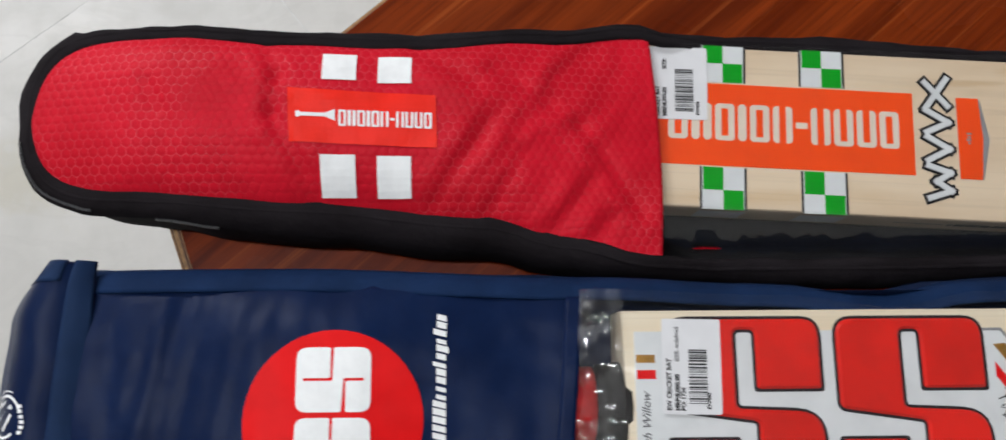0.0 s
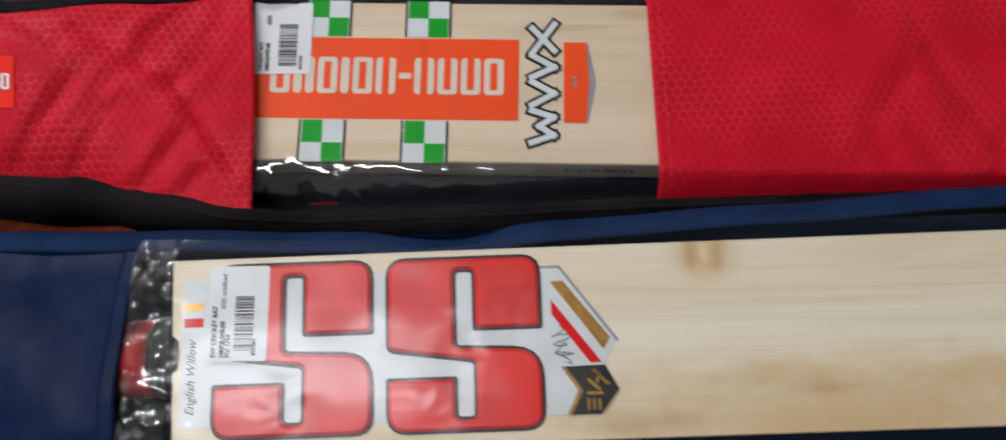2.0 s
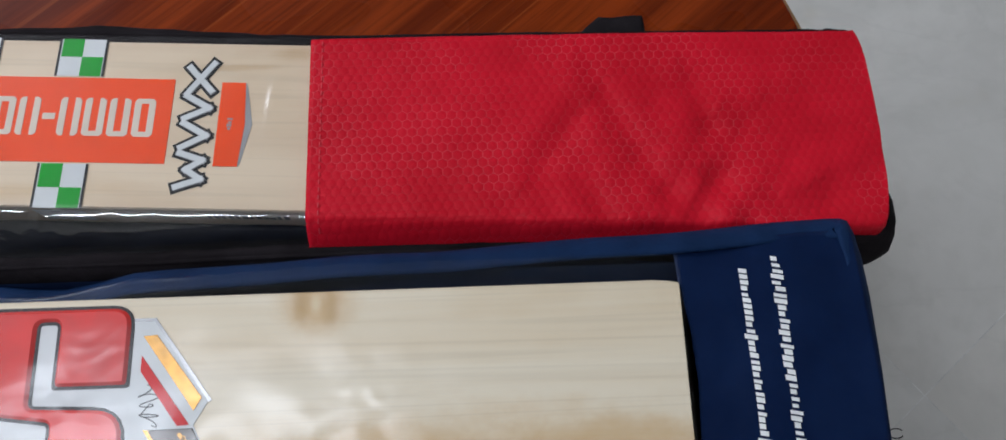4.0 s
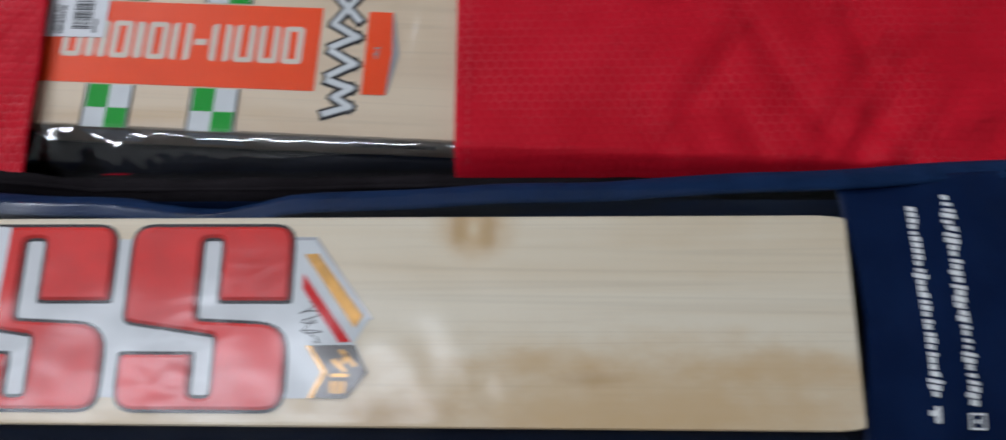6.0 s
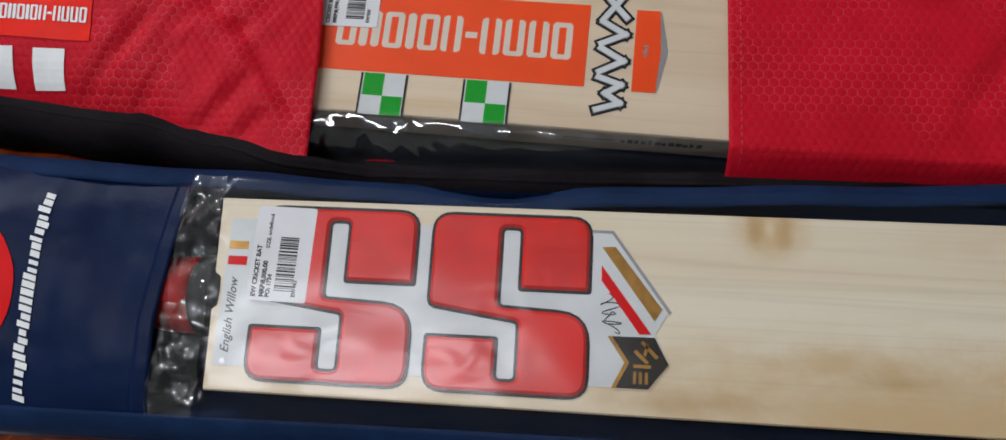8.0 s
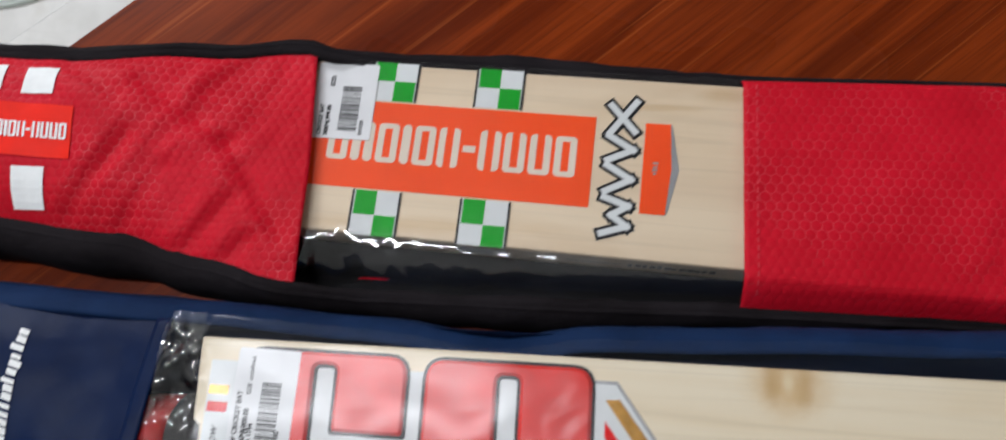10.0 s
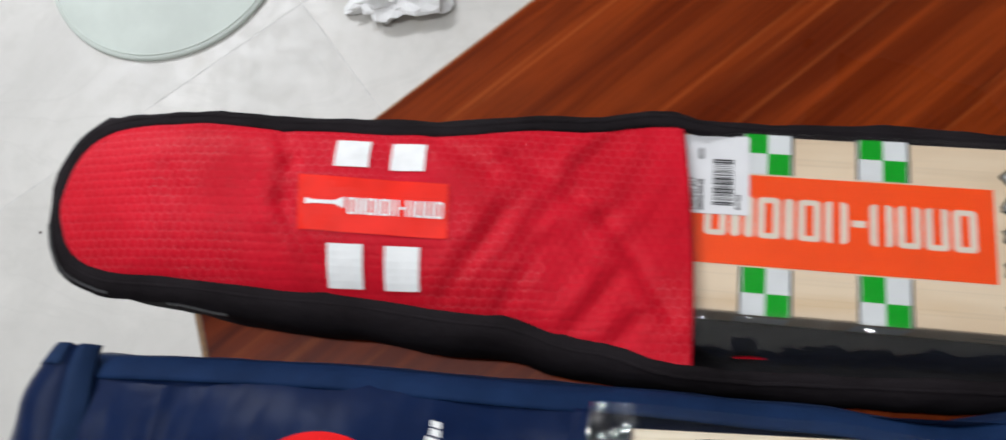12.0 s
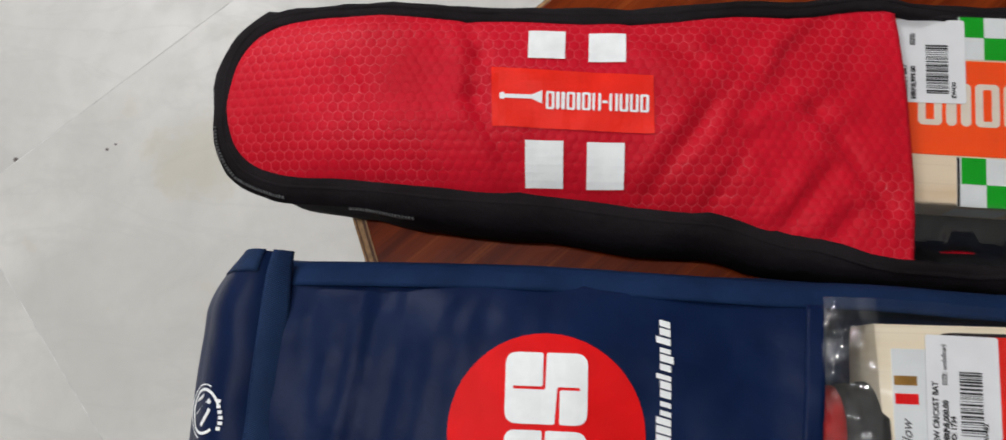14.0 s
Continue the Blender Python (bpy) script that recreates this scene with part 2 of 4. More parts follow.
BLUE = cloth("blue_binding", (0.006, 0.018, 0.056), (0.010, 0.028, 0.084), 0.65, 1300.0, 0.6, 0.0, 0.06)
TWILL = twill("ribbed_blue_tape", (0.0050, 0.015, 0.046), (0.018, 0.046, 0.125))
WOOD = red_wood()
PLY = plain("pale_edge_wood", (0.32, 0.18, 0.075), 0.45, 0, 0.25, 200)
PLY_DARK = plain("dark_edge_wood", (0.10, 0.04, 0.018), 0.45, 0, 0.25, 200)
MARBLE = marble()
GROUT = plain("grey_grout", (0.61, 0.605, 0.585), 0.8, 0, 0.2, 30)
WALL = plain("grey_white_wall_paint", (0.66, 0.66, 0.645), 0.8, 0, 0.04, 3, bump=0.1)
HONEY, BROWN = (0.62, 0.39, 0.15), (0.48, 0.28, 0.10)
WILLOW_A = willow("pale_willow", (0.87, 0.775, 0.60), (0.77, 0.63, 0.43), 0,
                  ((0.30, 0.045, 0.026, 0.020, 0.75, HONEY), (0.2925, 0.047, 0.006, 0.014, 0.6, BROWN), (0.308, 0.046, 0.006, 0.015, 0.55, BROWN), (0.300, 0.047, 0.004, 0.007, 0.8, (0.80, 0.68, 0.46)),
                   (0.38, -0.048, 0.22, 0.044, 0.70, HONEY), (0.33, -0.022, 0.06, 0.008, 0.45, HONEY), (0.45, -0.024, 0.07, 0.012, 0.45, HONEY), (0.10, -0.050, 0.10, 0.008, 0.35, HONEY), (0.36, -0.030, 0.025, 0.006, 0.5, BROWN), (0.26, -0.046, 0.05, 0.010, 0.5, BROWN)))
WILLOW_B = willow("cream_willow", (0.78, 0.63, 0.45), (0.68, 0.52, 0.355), 2.9, ((0.275, 0.214, 0.02, 0.006, 0.4, BROWN), (0.24, 0.205, 0.03, 0.003, 0.4, BROWN), (0.10, 0.128, 0.10, 0.006, 0.3, HONEY)))
GRIP = plain("dark_grey_rubber", (0.035, 0.034, 0.034), 0.45, 0, 0.3, 300, bump=0.4)
RED_GRIP = plain("red_rubber", (0.46, 0.02, 0.02), 0.45, 0, 0.2, 200)
WHITE = plain("white_print", (0.86, 0.87, 0.86), 0.55, 0, 0.04, 90, bump=0.15)
PAPER = plain("white_label_paper", (0.78, 0.78, 0.79), 0.5, 0, 0.03, 50)
STICKER = plain("white_sticker", (0.70, 0.72, 0.72), 0.35, 0, 0.05, 40)
INK = plain("black_ink", (0.012, 0.012, 0.013), 0.45)
DARK_EDGE = plain("dark_sticker_edge", (0.022, 0.016, 0.018), 0.4)
GREY_INK = plain("grey_ink", (0.10, 0.10, 0.105), 0.45)
GLOSS_RED = plain("glossy_red_vinyl", (0.72, 0.016, 0.009), 0.30, 0, 0.14, 25, 0.3, 0.0, 0.1)
PRINT_RED = plain("bright_red_print", (0.72, 0.007, 0.008), 0.45, 0, 0.06, 40, 0.08)
PATCH_RED = plain("scarlet_patch", (0.84, 0.022, 0.010), 0.4, 0, 0.06, 40, 0.10, bump=0.2)
ORANGE = plain("orange_sticker", (0.95, 0.078, 0.006), 0.4, 0, 0.05, 30)
CREAM = plain("cream_print", (0.74, 0.64, 0.53), 0.45, 0, 0.04, 60)
GREEN = plain("green_sticker", (0.002, 0.34, 0.010), 0.4, 0, 0.05, 40)
SILVER = plain("silver_grey_print", (0.36, 0.36, 0.37), 0.3, 0.4, 0.1, 80)
GOLD = plain("gold_foil", (0.42, 0.22, 0.05), 0.3, 0.55, 0.2, 200)
BLACK_PLATE = plain("dark_foil_plate", (0.045, 0.040, 0.036), 0.25, 0.3, 0.3, 60)
FILM = clear_film("clear_film", 0.025, 0.04, 0.11, 0.28)
TAUT_FILM = clear_film("taut_clear_film", 0.19, 0.07, 0.026, 0.45)
ZIP = plain("black_nylon_teeth", (0.07, 0.07, 0.072), 0.3, 0, 0.2, 300)
POT = plain("greenish_white_plastic", (0.60, 0.655, 0.605), 0.45, 0, 0.05, 12)
TISSUE = plain("white_tissue", (0.80, 0.80, 0.79), 0.8, 0, 0.05, 60)


# ---- mesh helpers ----
def thing(name, base, label, category, group="", kind=""):
    ob = new(name)
    ob.location = base
    ob.empty_display_size = 0.02
    return tagged(ob, label, category, group, kind)


def put(ob, parent):
    if parent is not None:
        ob.parent = parent
        if parent.type == "EMPTY":
            ob.matrix_parent_inverse = Matrix.Translation(parent.location).inverted()
    return ob


def part(name, bm, material, parent=None, label="", smooth=False):
    """Links a bmesh as one mesh object under a thing or a part."""
    bmesh.ops.recalc_face_normals(bm, faces=bm.faces)
    me = bpy.data.meshes.new(name)
    bm.to_mesh(me)
    bm.free()
    me.materials.append(material)
    if smooth:
        me.shade_smooth()
    ob = put(new(name, me), parent)
    return tagged(ob, label)


def smooth_at(xs, ys):
    """A function through stations, eased from one to the next."""
    def f(x):
        if x <= xs[0]:
            return ys[0]
        for a, b, p, q in zip(xs, xs[1:], ys, ys[1:]):
            if x <= b:
                u = (x - a) / (b - a)
                return p + (q - p) * u * u * (3 - 2 * u)
        return ys[-1]
    return f


def fillet(points, radius, steps=5):
    """The polygon with its corners rounded; radius is one number or one for each corner."""
    n, out = len(points), []
    for i, p in enumerate(points):
        r = radius[i] if isinstance(radius, (list, tuple)) else radius
        p, a, b = Vector(p), Vector(points[i - 1]), Vector(points[(i + 1) % n])
        u, v = (a - p), (b - p)
        half = math.acos(max(-1, min(1, u.normalized().dot(v.normalized())))) / 2
        d = min(r / max(math.tan(half), 1e-4), u.length * 0.49, v.length * 0.49)
        if r <= 0 or d < 1e-6:
            out.append(p)
            continue
        s, e = p + u.normalized() * d, p + v.normalized() * d
        for k in range(steps + 1):
            t = k / steps
            out.append((1 - t) ** 2 * s + 2 * t * (1 - t) * p + t * t * e)
    return out


def inset(points, e):
    """A clockwise polygon drawn in by e."""
    n, out = len(points), []
    for i, p in enumerate(points):
        p, a, b = Vector(p), Vector(points[i - 1]), Vector(points[(i + 1) % n])
        u, v = (p - a).normalized(), (b - p).normalized()
        nu, nv = Vector((u.y, -u.x)), Vector((v.y, -v.x))
        m = nu + nv
        out.append(p + m * (e / max(0.3, 1 + nu.dot(nv))))
    return out


def plate(name, points, z0, z1, material, parent, label="", bevel=0.0, at=None):
    """A flat piece of any outline, from z0 up to z1, its top edge bevelled. at: maps (x, y) to the world."""
    bm = bmesh.new()
    at = at or (lambda x, y: (x, y))
    low = [bm.verts.new((*at(*p), z0)) for p in points]
    mid = [bm.verts.new((*at(*p), z1 - bevel)) for p in points]
    loops = [low, mid]
    if bevel:
        area = sum(points[i - 1][0] * p[1] - p[0] * points[i - 1][1] for i, p in enumerate(points))
        ins = inset(points, bevel if area < 0 else -bevel)
        loops.append([bm.verts.new((*at(*p), z1)) for p in ins])
    for a, b in zip(loops, loops[1:]):
        for i in range(len(a)):
            bm.faces.new((a[i - 1], a[i], b[i], b[i - 1]))
    bm.faces.new(loops[-1])
    bm.faces.new(list(reversed(low)))
    bm.normal_update()
    bmesh.ops.triangulate(bm, faces=[f for f in bm.faces if len(f.verts) > 4])
    return part(name, bm, material, parent, label)


def rect(x0, y0, x1, y1):
    return [(x0, y0), (x0, y1), (x1, y1), (x1, y0)]


def many(name, pieces, z0, z1, material, parent, label="", at=None, step=0.0):
    """Several small flat pieces in one part: the characters of a line of print, or bars of a code."""
    bm = bmesh.new()
    at = at or (lambda x, y: (x, y))
    for k, points in enumerate(pieces):
        top = [bm.verts.new((*at(*p), z1 + k * step)) for p in points]
        low = [bm.verts.new((*at(*p), z0)) for p in points]
        bm.faces.new(top)
        for i in range(len(top)):
            bm.faces.new((low[i - 1], low[i], top[i], top[i - 1]))
    return part(name, bm, material, parent, label)


def sheet(name, f, us, vs, material, parent, label="", thick=0.0):
    """A smooth skin over f(u, v); with a thickness it is closed on all sides."""
    bm = bmesh.new()
    rows = [[bm.verts.new(f(u, v)) for v in vs] for u in us]
    grids = [rows]
    if thick:
        grids.append([[bm.verts.new(p.co - Vector((0, 0, thick))) for p in row] for row in rows])
    for g in grids:
        for a, b in zip(g, g[1:]):
            for i in range(1, len(a)):
                bm.faces.new((a[i - 1], a[i], b[i], b[i - 1]))
    if thick:
        rim = lambda g: [*g[0], *[r[-1] for r in g[1:]], *g[-1][-2::-1], *[r[0] for r in g[-2:0:-1]]]
        a, b = rim(grids[0]), rim(grids[1])
        for i in range(len(a)):
            bm.faces.new((a[i - 1], a[i], b[i], b[i - 1]))
    return part(name, bm, material, parent, label, True)


def loft(name, rings, material, parent, label="", caps=(True, True), smooth=True):
    """A skin over closed rings of points."""
    bm = bmesh.new()
    made = [[bm.verts.new(p) for p in ring] for ring in rings]
    for a, b in zip(made, made[1:]):
        for i in range(len(a)):
            bm.faces.new((a[i - 1], a[i], b[i], b[i - 1]))
    if caps[0]:
        bm.faces.new(made[0])
    if caps[1]:
        bm.faces.new(made[-1])
    return part(name, bm, material, parent, label, smooth)


def tube(name, points, radius, material, parent, label="", sides=8, flat=1.0):
    """A round cord along points; flat squeezes it in height."""
    rings = []
    for i, p in enumerate(points):
        a, b = Vector(points[max(i - 1, 0)]), Vector(points[min(i + 1, len(points) - 1)])
        d = (b - a).normalized()
        side = d.cross(Vector((0, 0, 1))).normalized() if abs(d.z) < 0.99 else Vector((1, 0, 0))
        up = side.cross(d)
        rings.append([Vector(p) + radius * (math.cos(w) * side + flat * math.sin(w) * up) for w in (2 * math.pi * k / sides for k in range(sides))])
    return loft(name, rings, material, parent, label)


def text(name, body, size, x, y, z, turn, material, parent, bold=0.0, lean=0.0):
    """Readable words as a flat mesh."""
    cu = bpy.data.curves.new(name, "FONT")
    cu.shear = lean
    cu.body, cu.size, cu.offset, cu.extrude, cu.resolution_u = body, size, bold, 0.00005, 2
    tmp = bpy.data.objects.new(name, cu)
    me = bpy.data.meshes.new_from_object(tmp)
    bpy.data.objects.remove(tmp)
    me.transform(pose(x, y, z, 0, 0, turn))
    me.materials.clear()
    me.materials.append(material)
    return put(new(name, me), parent)


def bars(seed, count, start, pitch, low, high, lean=0.0, fill=0.72, tall=0.35):
    """Upright bars in the place of the characters of a word: (x, y) pieces along x. Some are taller."""
    rng, out = random.Random(seed), []
    for i in range(count):
        w = pitch * fill * rng.choice((0.75, 1.0, 1.0, 1.1))
        x, top = start + i * pitch, high + (high - low) * (tall if rng.random() < 0.3 else 0.0)
        bot = low + (high - low) * rng.choice((0.0, 0.0, 0.0, 0.25, -0.25))
        out.append([(x + lean * (bot - low), bot), (x + lean * (top - low), top), (x + w + lean * (top - low), top), (x + w + lean * (bot - low), bot)])
    return out


def blocks(kinds, start, pitch, low, high, stroke):
    """Heavy print as plain shapes: o a hollow upright block, u a block open at one end, i a bar, v a pair of bars, - a short bar."""
    out, x, c = [], start, stroke * 0.42
    mid = (low + high) / 2

    def bar(a, b, y0=low, y1=high, cut=(1, 1)):
        p, q = c * cut[0], c * cut[1]
        out.append([(a, y0 + p), (a, y1 - p), (a + p, y1), (b - q, y1), (b, y1 - q), (b, y0 + q), (b - q, y0), (a + p, y0)] if p and q else
                   [(a, y0 + p), (a, y1 - p), (a + p, y1), (b, y1), (b, y0), (a + p, y0)] if p else [(a, y0), (a, y1), (b - q, y1), (b, y1 - q), (b, y0 + q), (b - q, y0)])

    for k in kinds:
        w = pitch * (0.36 if k == "i" else 0.5 if k == "-" else 0.84)
        if k == "i":
            bar(x, x + w)
        elif k == "-":
            out.append(rect(x, mid - stroke * 0.5, x + w, mid + stroke * 0.5))
        else:
            bar(x, x + stroke, cut=(1, 0))
            bar(x + w - stroke, x + w, cut=(0, 1))
            if k in "ou":
                out.append(rect(x + stroke, low, x + w - stroke, low + stroke * 0.8))
            if k == "o":
                out.append(rect(x + stroke, high - stroke * 0.8, x + w - stroke, high))
        x += w + pitch * 0.15
    return out


def two_slot_block(x0, y0, w, h, e=0.0, slot=1.0):
    """The outline of a block with two hooked slots, clockwise, drawn in by e. slot: how wide the slots are."""
    v0, v1 = 0.503 - 0.050 * slot, 0.503 + 0.050 * slot
    a0, a1 = 0.5255 - 0.0385 * slot, 0.5255 + 0.0385 * slot
    b0, b1 = 0.349 - 0.036 * slot, 0.349 + 0.036 * slot
    wide = 0.070 * slot
    raw = [(0, b1 + wide), (0, 1), (1, 1), (1, a1), (v1, a1), (v1, 0.905), (v0, 0.905), (v0, a0),
           (1, a0 - wide * 0.3), (1, 0), (0, 0), (0, b0), (v0, b0), (v0, 0.09), (v1, 0.09), (v1, b1)]
    return inset([(x0 + w * a, y0 + h * b) for a, b in raw], e)


def wrinkle(x, y, scale, seed=0.0):
    return noise.noise(Vector((x * scale, y * scale, seed)))


def spread(a, b, count):
    return [a + (b - a) * i / (count - 1) for i in range(count)]


def near_ends(a, b, count, power=1.8):
    """Stations from a to b, closer together near both ends."""
    out = []
    for i in range(count):
        t = 2 * i / (count - 1) - 1
        out.append((a + b) / 2 + (b - a) / 2 * math.copysign(1 - (1 - abs(t)) ** power, t))
    return out


# ---- the room ----
def room_box(name, x0, y0, z0, x1, y1, z1, material, label, category):
    bm = bmesh.new()
    bmesh.ops.create_cube(bm, size=1.0)
    bmesh.ops.transform(bm, matrix=Matrix.LocRotScale(((x0 + x1) / 2, (y0 + y1) / 2, (z0 + z1) / 2), None, (x1 - x0, y1 - y0, z1 - z0)), verts=bm.verts)
    return tagged(part(name, bm, material), label, category, "", "structure")


floor = room_box("floor", -2.4, -2.2, -0.1, 2.6, 2.6, -0.0002, GROUT, "white marble tile floor with thin grey joints", "floor")
room_box("wall_west", -2.55, -2.2, -0.1, -2.4, 2.6, 2.8, WALL, "plain white painted room wall", "wall")
room_box("wall_east", 2.6, -2.2, -0.1, 2.75, 2.6, 2.8, WALL, "plain white painted room wall", "wall")
room_box("wall_south", -2.55, -2.35, -0.1, 2.75, -2.2, 2.8, WALL, "plain white painted room wall", "wall")
room_box("wall_north", -2.55, 2.6, -0.1, 2.75, 2.75, 2.8, WALL, "plain white painted room wall", "wall")
room_box("ceiling", -2.55, -2.35, 2.8, 2.75, 2.75, 2.9, WALL, "plain white painted ceiling", "ceiling")

# ---- the table: straight long sides, bowed ends, turned 41 degrees ----
TOP = 0.45
CU, SU = math.cos(radians(41)), math.sin(radians(41))


def on_table(u, v):
    return (u * CU - v * SU, u * SU + v * CU)


def table_outline(grow=0.0):
    v0, v1, um, bow = -0.248 - grow, 0.320 + grow, 0.245, 0.377 + grow
    mid, half = (v0 + v1) / 2, (v1 - v0) / 2
    pts = [(um - bow - 0.065 * (1 - ((v - mid) / half) ** 2), v) for v in spread(v0, v1, 17)]
    pts += [(um + bow + 0.065 * (1 - ((v - mid) / half) ** 2), v) for v in spread(v1, v0, 17)]
    return fillet(pts, [0.012 if i in (0, 16, 17, 33) else 0 for i in range(34)], 6)


table = thing("coffee_table", (*on_table(0.245, 0.032), 0.0), "low red-brown wooden coffee table with bowed ends on a marble floor", "table")
plate("tabletop", table_outline(-0.008), TOP - 0.0042, TOP, WOOD, table, "glossy red-brown streaked wooden top", 0.001, on_table)
for k, (grow, material) in enumerate(((-0.0065, PLY), (-0.0045, PLY_DARK), (-0.0015, PLY), (0.0, PLY_DARK), (0.0015, PLY))):
    plate("edge_band", table_outline(grow), TOP - 0.004 - 0.005 * (k + 1), TOP - 0.0042 - 0.003 * k, material, table, "stepped pale wooden edge moulding", 0.0012, on_table)
plate("apron", table_outline(-0.05), TOP - 0.09, TOP - 0.0305, WOOD, table, "", 0.0, on_table)
for u, v in ((-0.07, -0.16), (-0.07, 0.225), (0.56, -0.16), (0.56, 0.225)):
    x, y = on_table(u, v)
    rings = []
    for z, r in ((0.0, 0.016), (0.02, 0.019), (0.2, 0.022), (0.36, 0.027)):
        rings.append([(x + r * math.cos(a), y + r * math.sin(a), z) for a in (2 * math.pi * i / 16 for i in range(16))])
    loft("leg", rings, WOOD, table)

# ---- the bat in the navy cover ----
FACE = 0.529
bat = thing("cricket_bat", (0.25, 0.0, 0.455), "pale willow cricket bat with glossy red stickers in a navy cover", "cricket bat", "cricket bats")


def blade_rings(length, half, face, edge, spine, at, toe_bow, shoulder):
    """Cross-sections of a blade from shoulder to toe: a flat face, square edges, and a ridge behind."""
    rings = []
    for t in near_ends(0, 1, 26, 1.6):
        s = t * length
        w = half * (1 - 0.02 * (1 - t)) * (1 - 0.03 * max(0, (t - 0.985) / 0.015))
        ridge = spine * (0.55 + 0.45 * math.sin(math.pi * min(1, 0.25 + t * 0.75)))
        ring = []
        for v, z in ((-1, 0.0015), (-0.985, 0), (-0.5, 0), (0, 0), (0.5, 0), (0.985, 0), (1, 0.0015), (1, edge), (0.93, edge + 0.003), (0.0, ridge), (-0.93, edge + 0.003), (-1, edge)):
            bend = toe_bow * t ** 8 * (1 - v * v) + shoulder * (1 - t) ** 12 * v
            ring.append((*at(s + bend, w * v), face - z))
        rings.append(ring)
    return rings


def flat_at(x, y):
    return (x, y)


loft("blade", blade_rings(0.492, 0.0545, FACE, 0.036, 0.058, flat_at, 0.005, -0.002), WILLOW_A, bat, "pale willow blade with a brown knot", smooth=False)
grip = loft("handle_grip", [[(x, r * math.cos(a), 0.507 + r * math.sin(a)) for a in (2 * math.pi * i / 20 for i in range(20))]
            for x, r in ((0.006, 0.016), (0.003, 0.0235), (-0.001, 0.0250), (-0.005, 0.0246), (-0.0075, 0.0228), (-0.010, 0.0236), (-0.014, 0.0236), (-0.0155, 0.0212), (-0.018, 0.0195), (-0.024, 0.0190), (-0.05, 0.0172), (-0.12, 0.0165), (-0.25, 0.0170), (-0.27, 0.012))],
            GRIP, bat, "dark grey rubber handle grip")
loft("grip_band", [[(x, r * math.cos(a), 0.507 + r * math.sin(a)) for a in (2 * math.pi * i / 20 for i in range(20))]
     for x, r in ((-0.0160, 0.0195), (-0.0175, 0.0224), (-0.031, 0.0220), (-0.045, 0.0200), (-0.047, 0.0170))], RED_GRIP, bat, "red band on the grip", (False, False))

Z = FACE
backing = plate("logo_sticker", fillet([(0.005, -0.040), (0.005, 0.0415), (0.2170, 0.0420), (0.2475, 0.0), (0.2405, -0.012), (0.2475, -0.027), (0.2375, -0.040)], 0.001), Z, Z + 0.0004, STICKER, bat, "white backing sticker", 0.0001)
plate("sticker_rim", fillet([(0.2055, 0.0412), (0.2055, 0.0428), (0.2177, 0.0428), (0.2490, 0.0), (0.2475, -0.001), (0.2170, 0.0412)], 0.0002), Z, Z + 0.0005, SILVER, backing)
for x0, w in ((0.0225, 0.0900), (0.1190, 0.0880)):
    outline = two_slot_block(x0, -0.0475, w, 0.0975)
    big = [0.012 if i in (1, 2, 9, 10) else 0.018 if i == 8 else 0.006 if i == 0 else 0.0022 for i in range(16)]
    plate("letter_outline", fillet(outline, big), Z + 0.0004, Z + 0.0007, DARK_EDGE, backing, "dark outline", 0.0001)
    core = two_slot_block(x0, -0.0475, w, 0.0975, 0.0009)
    letter = plate("raised_letter", fillet(core, [max(0.0032, r * 0.9) for r in big], 6), Z + 0.0006, Z + 0.0023, GLOSS_RED, backing, "glossy red raised shape", 0.0024)
    letter.data.shade_smooth()
    letter.data.set_sharp_from_angle(angle=radians(20))
plate("gold_stripe", [(0.2120, 0.0335), (0.2190, 0.0340), (0.2440, 0.0015), (0.2402, -0.0050)], Z + 0.0004, Z + 0.0008, GOLD, backing, "gold slanting stripe", 0.0001)
plate("red_stripe", [(0.2120, 0.0155), (0.2120, 0.0235), (0.2385, -0.0118), (0.2325, -0.0122)], Z + 0.0004, Z + 0.0008, PRINT_RED, backing, "red slanting stripe", 0.0001)
badge = plate("badge", [(0.2160, -0.0138), (0.2402, -0.0135), (0.2475, -0.0270), (0.2372, -0.0400), (0.2185, -0.0400), (0.2250, -0.0270)], Z + 0.0004, Z + 0.0014, BLACK_PLATE, backing, "dark foil arrow badge with gold print", 0.0003)
many("gold_print", [rect(0.2295, -0.0375, 0.2310, -0.0315), rect(0.2325, -0.0375, 0.2340, -0.0315), rect(0.2355, -0.0375, 0.2370, -0.0315), rect(0.2295, -0.0295, 0.2385, -0.0278),
     [(0.2295, -0.0215), (0.2308, -0.0200), (0.2375, -0.0262), (0.2362, -0.0275)], [(0.2330, -0.0165), (0.2345, -0.0155), (0.2425, -0.0235), (0.2410, -0.0248)], [(0.2345, -0.0225), (0.2358, -0.0237), (0.2375, -0.0175), (0.2360, -0.0168)]],
     Z + 0.0014, Z + 0.0018, GOLD, backing)
plate("badge_chevron", [(0.2160, -0.0138), (0.2182, -0.0138), (0.2274, -0.0270), (0.2207, -0.0400), (0.2185, -0.0400), (0.2250, -0.0270)], Z + 0.0014, Z + 0.0017, GOLD, backing)
tube("scribble", [(0.2160 + 0.0044 * math.sin(i * 0.52 + 0.8 * math.sin(i * 0.31)) * (0.25 + abs(math.sin(i * 0.11))) + i * 0.00005, 0.007 - i * 0.00034 + 0.0018 * math.cos(i * 0.43), Z + 0.0005) for i in range(56)], 0.00028, INK, backing, "thin black scribble", 5)
many("colour_bars", [rect(0.0058, 0.024, 0.0165, 0.0285)], Z + 0.0004, Z + 0.0006, GOLD, backing)
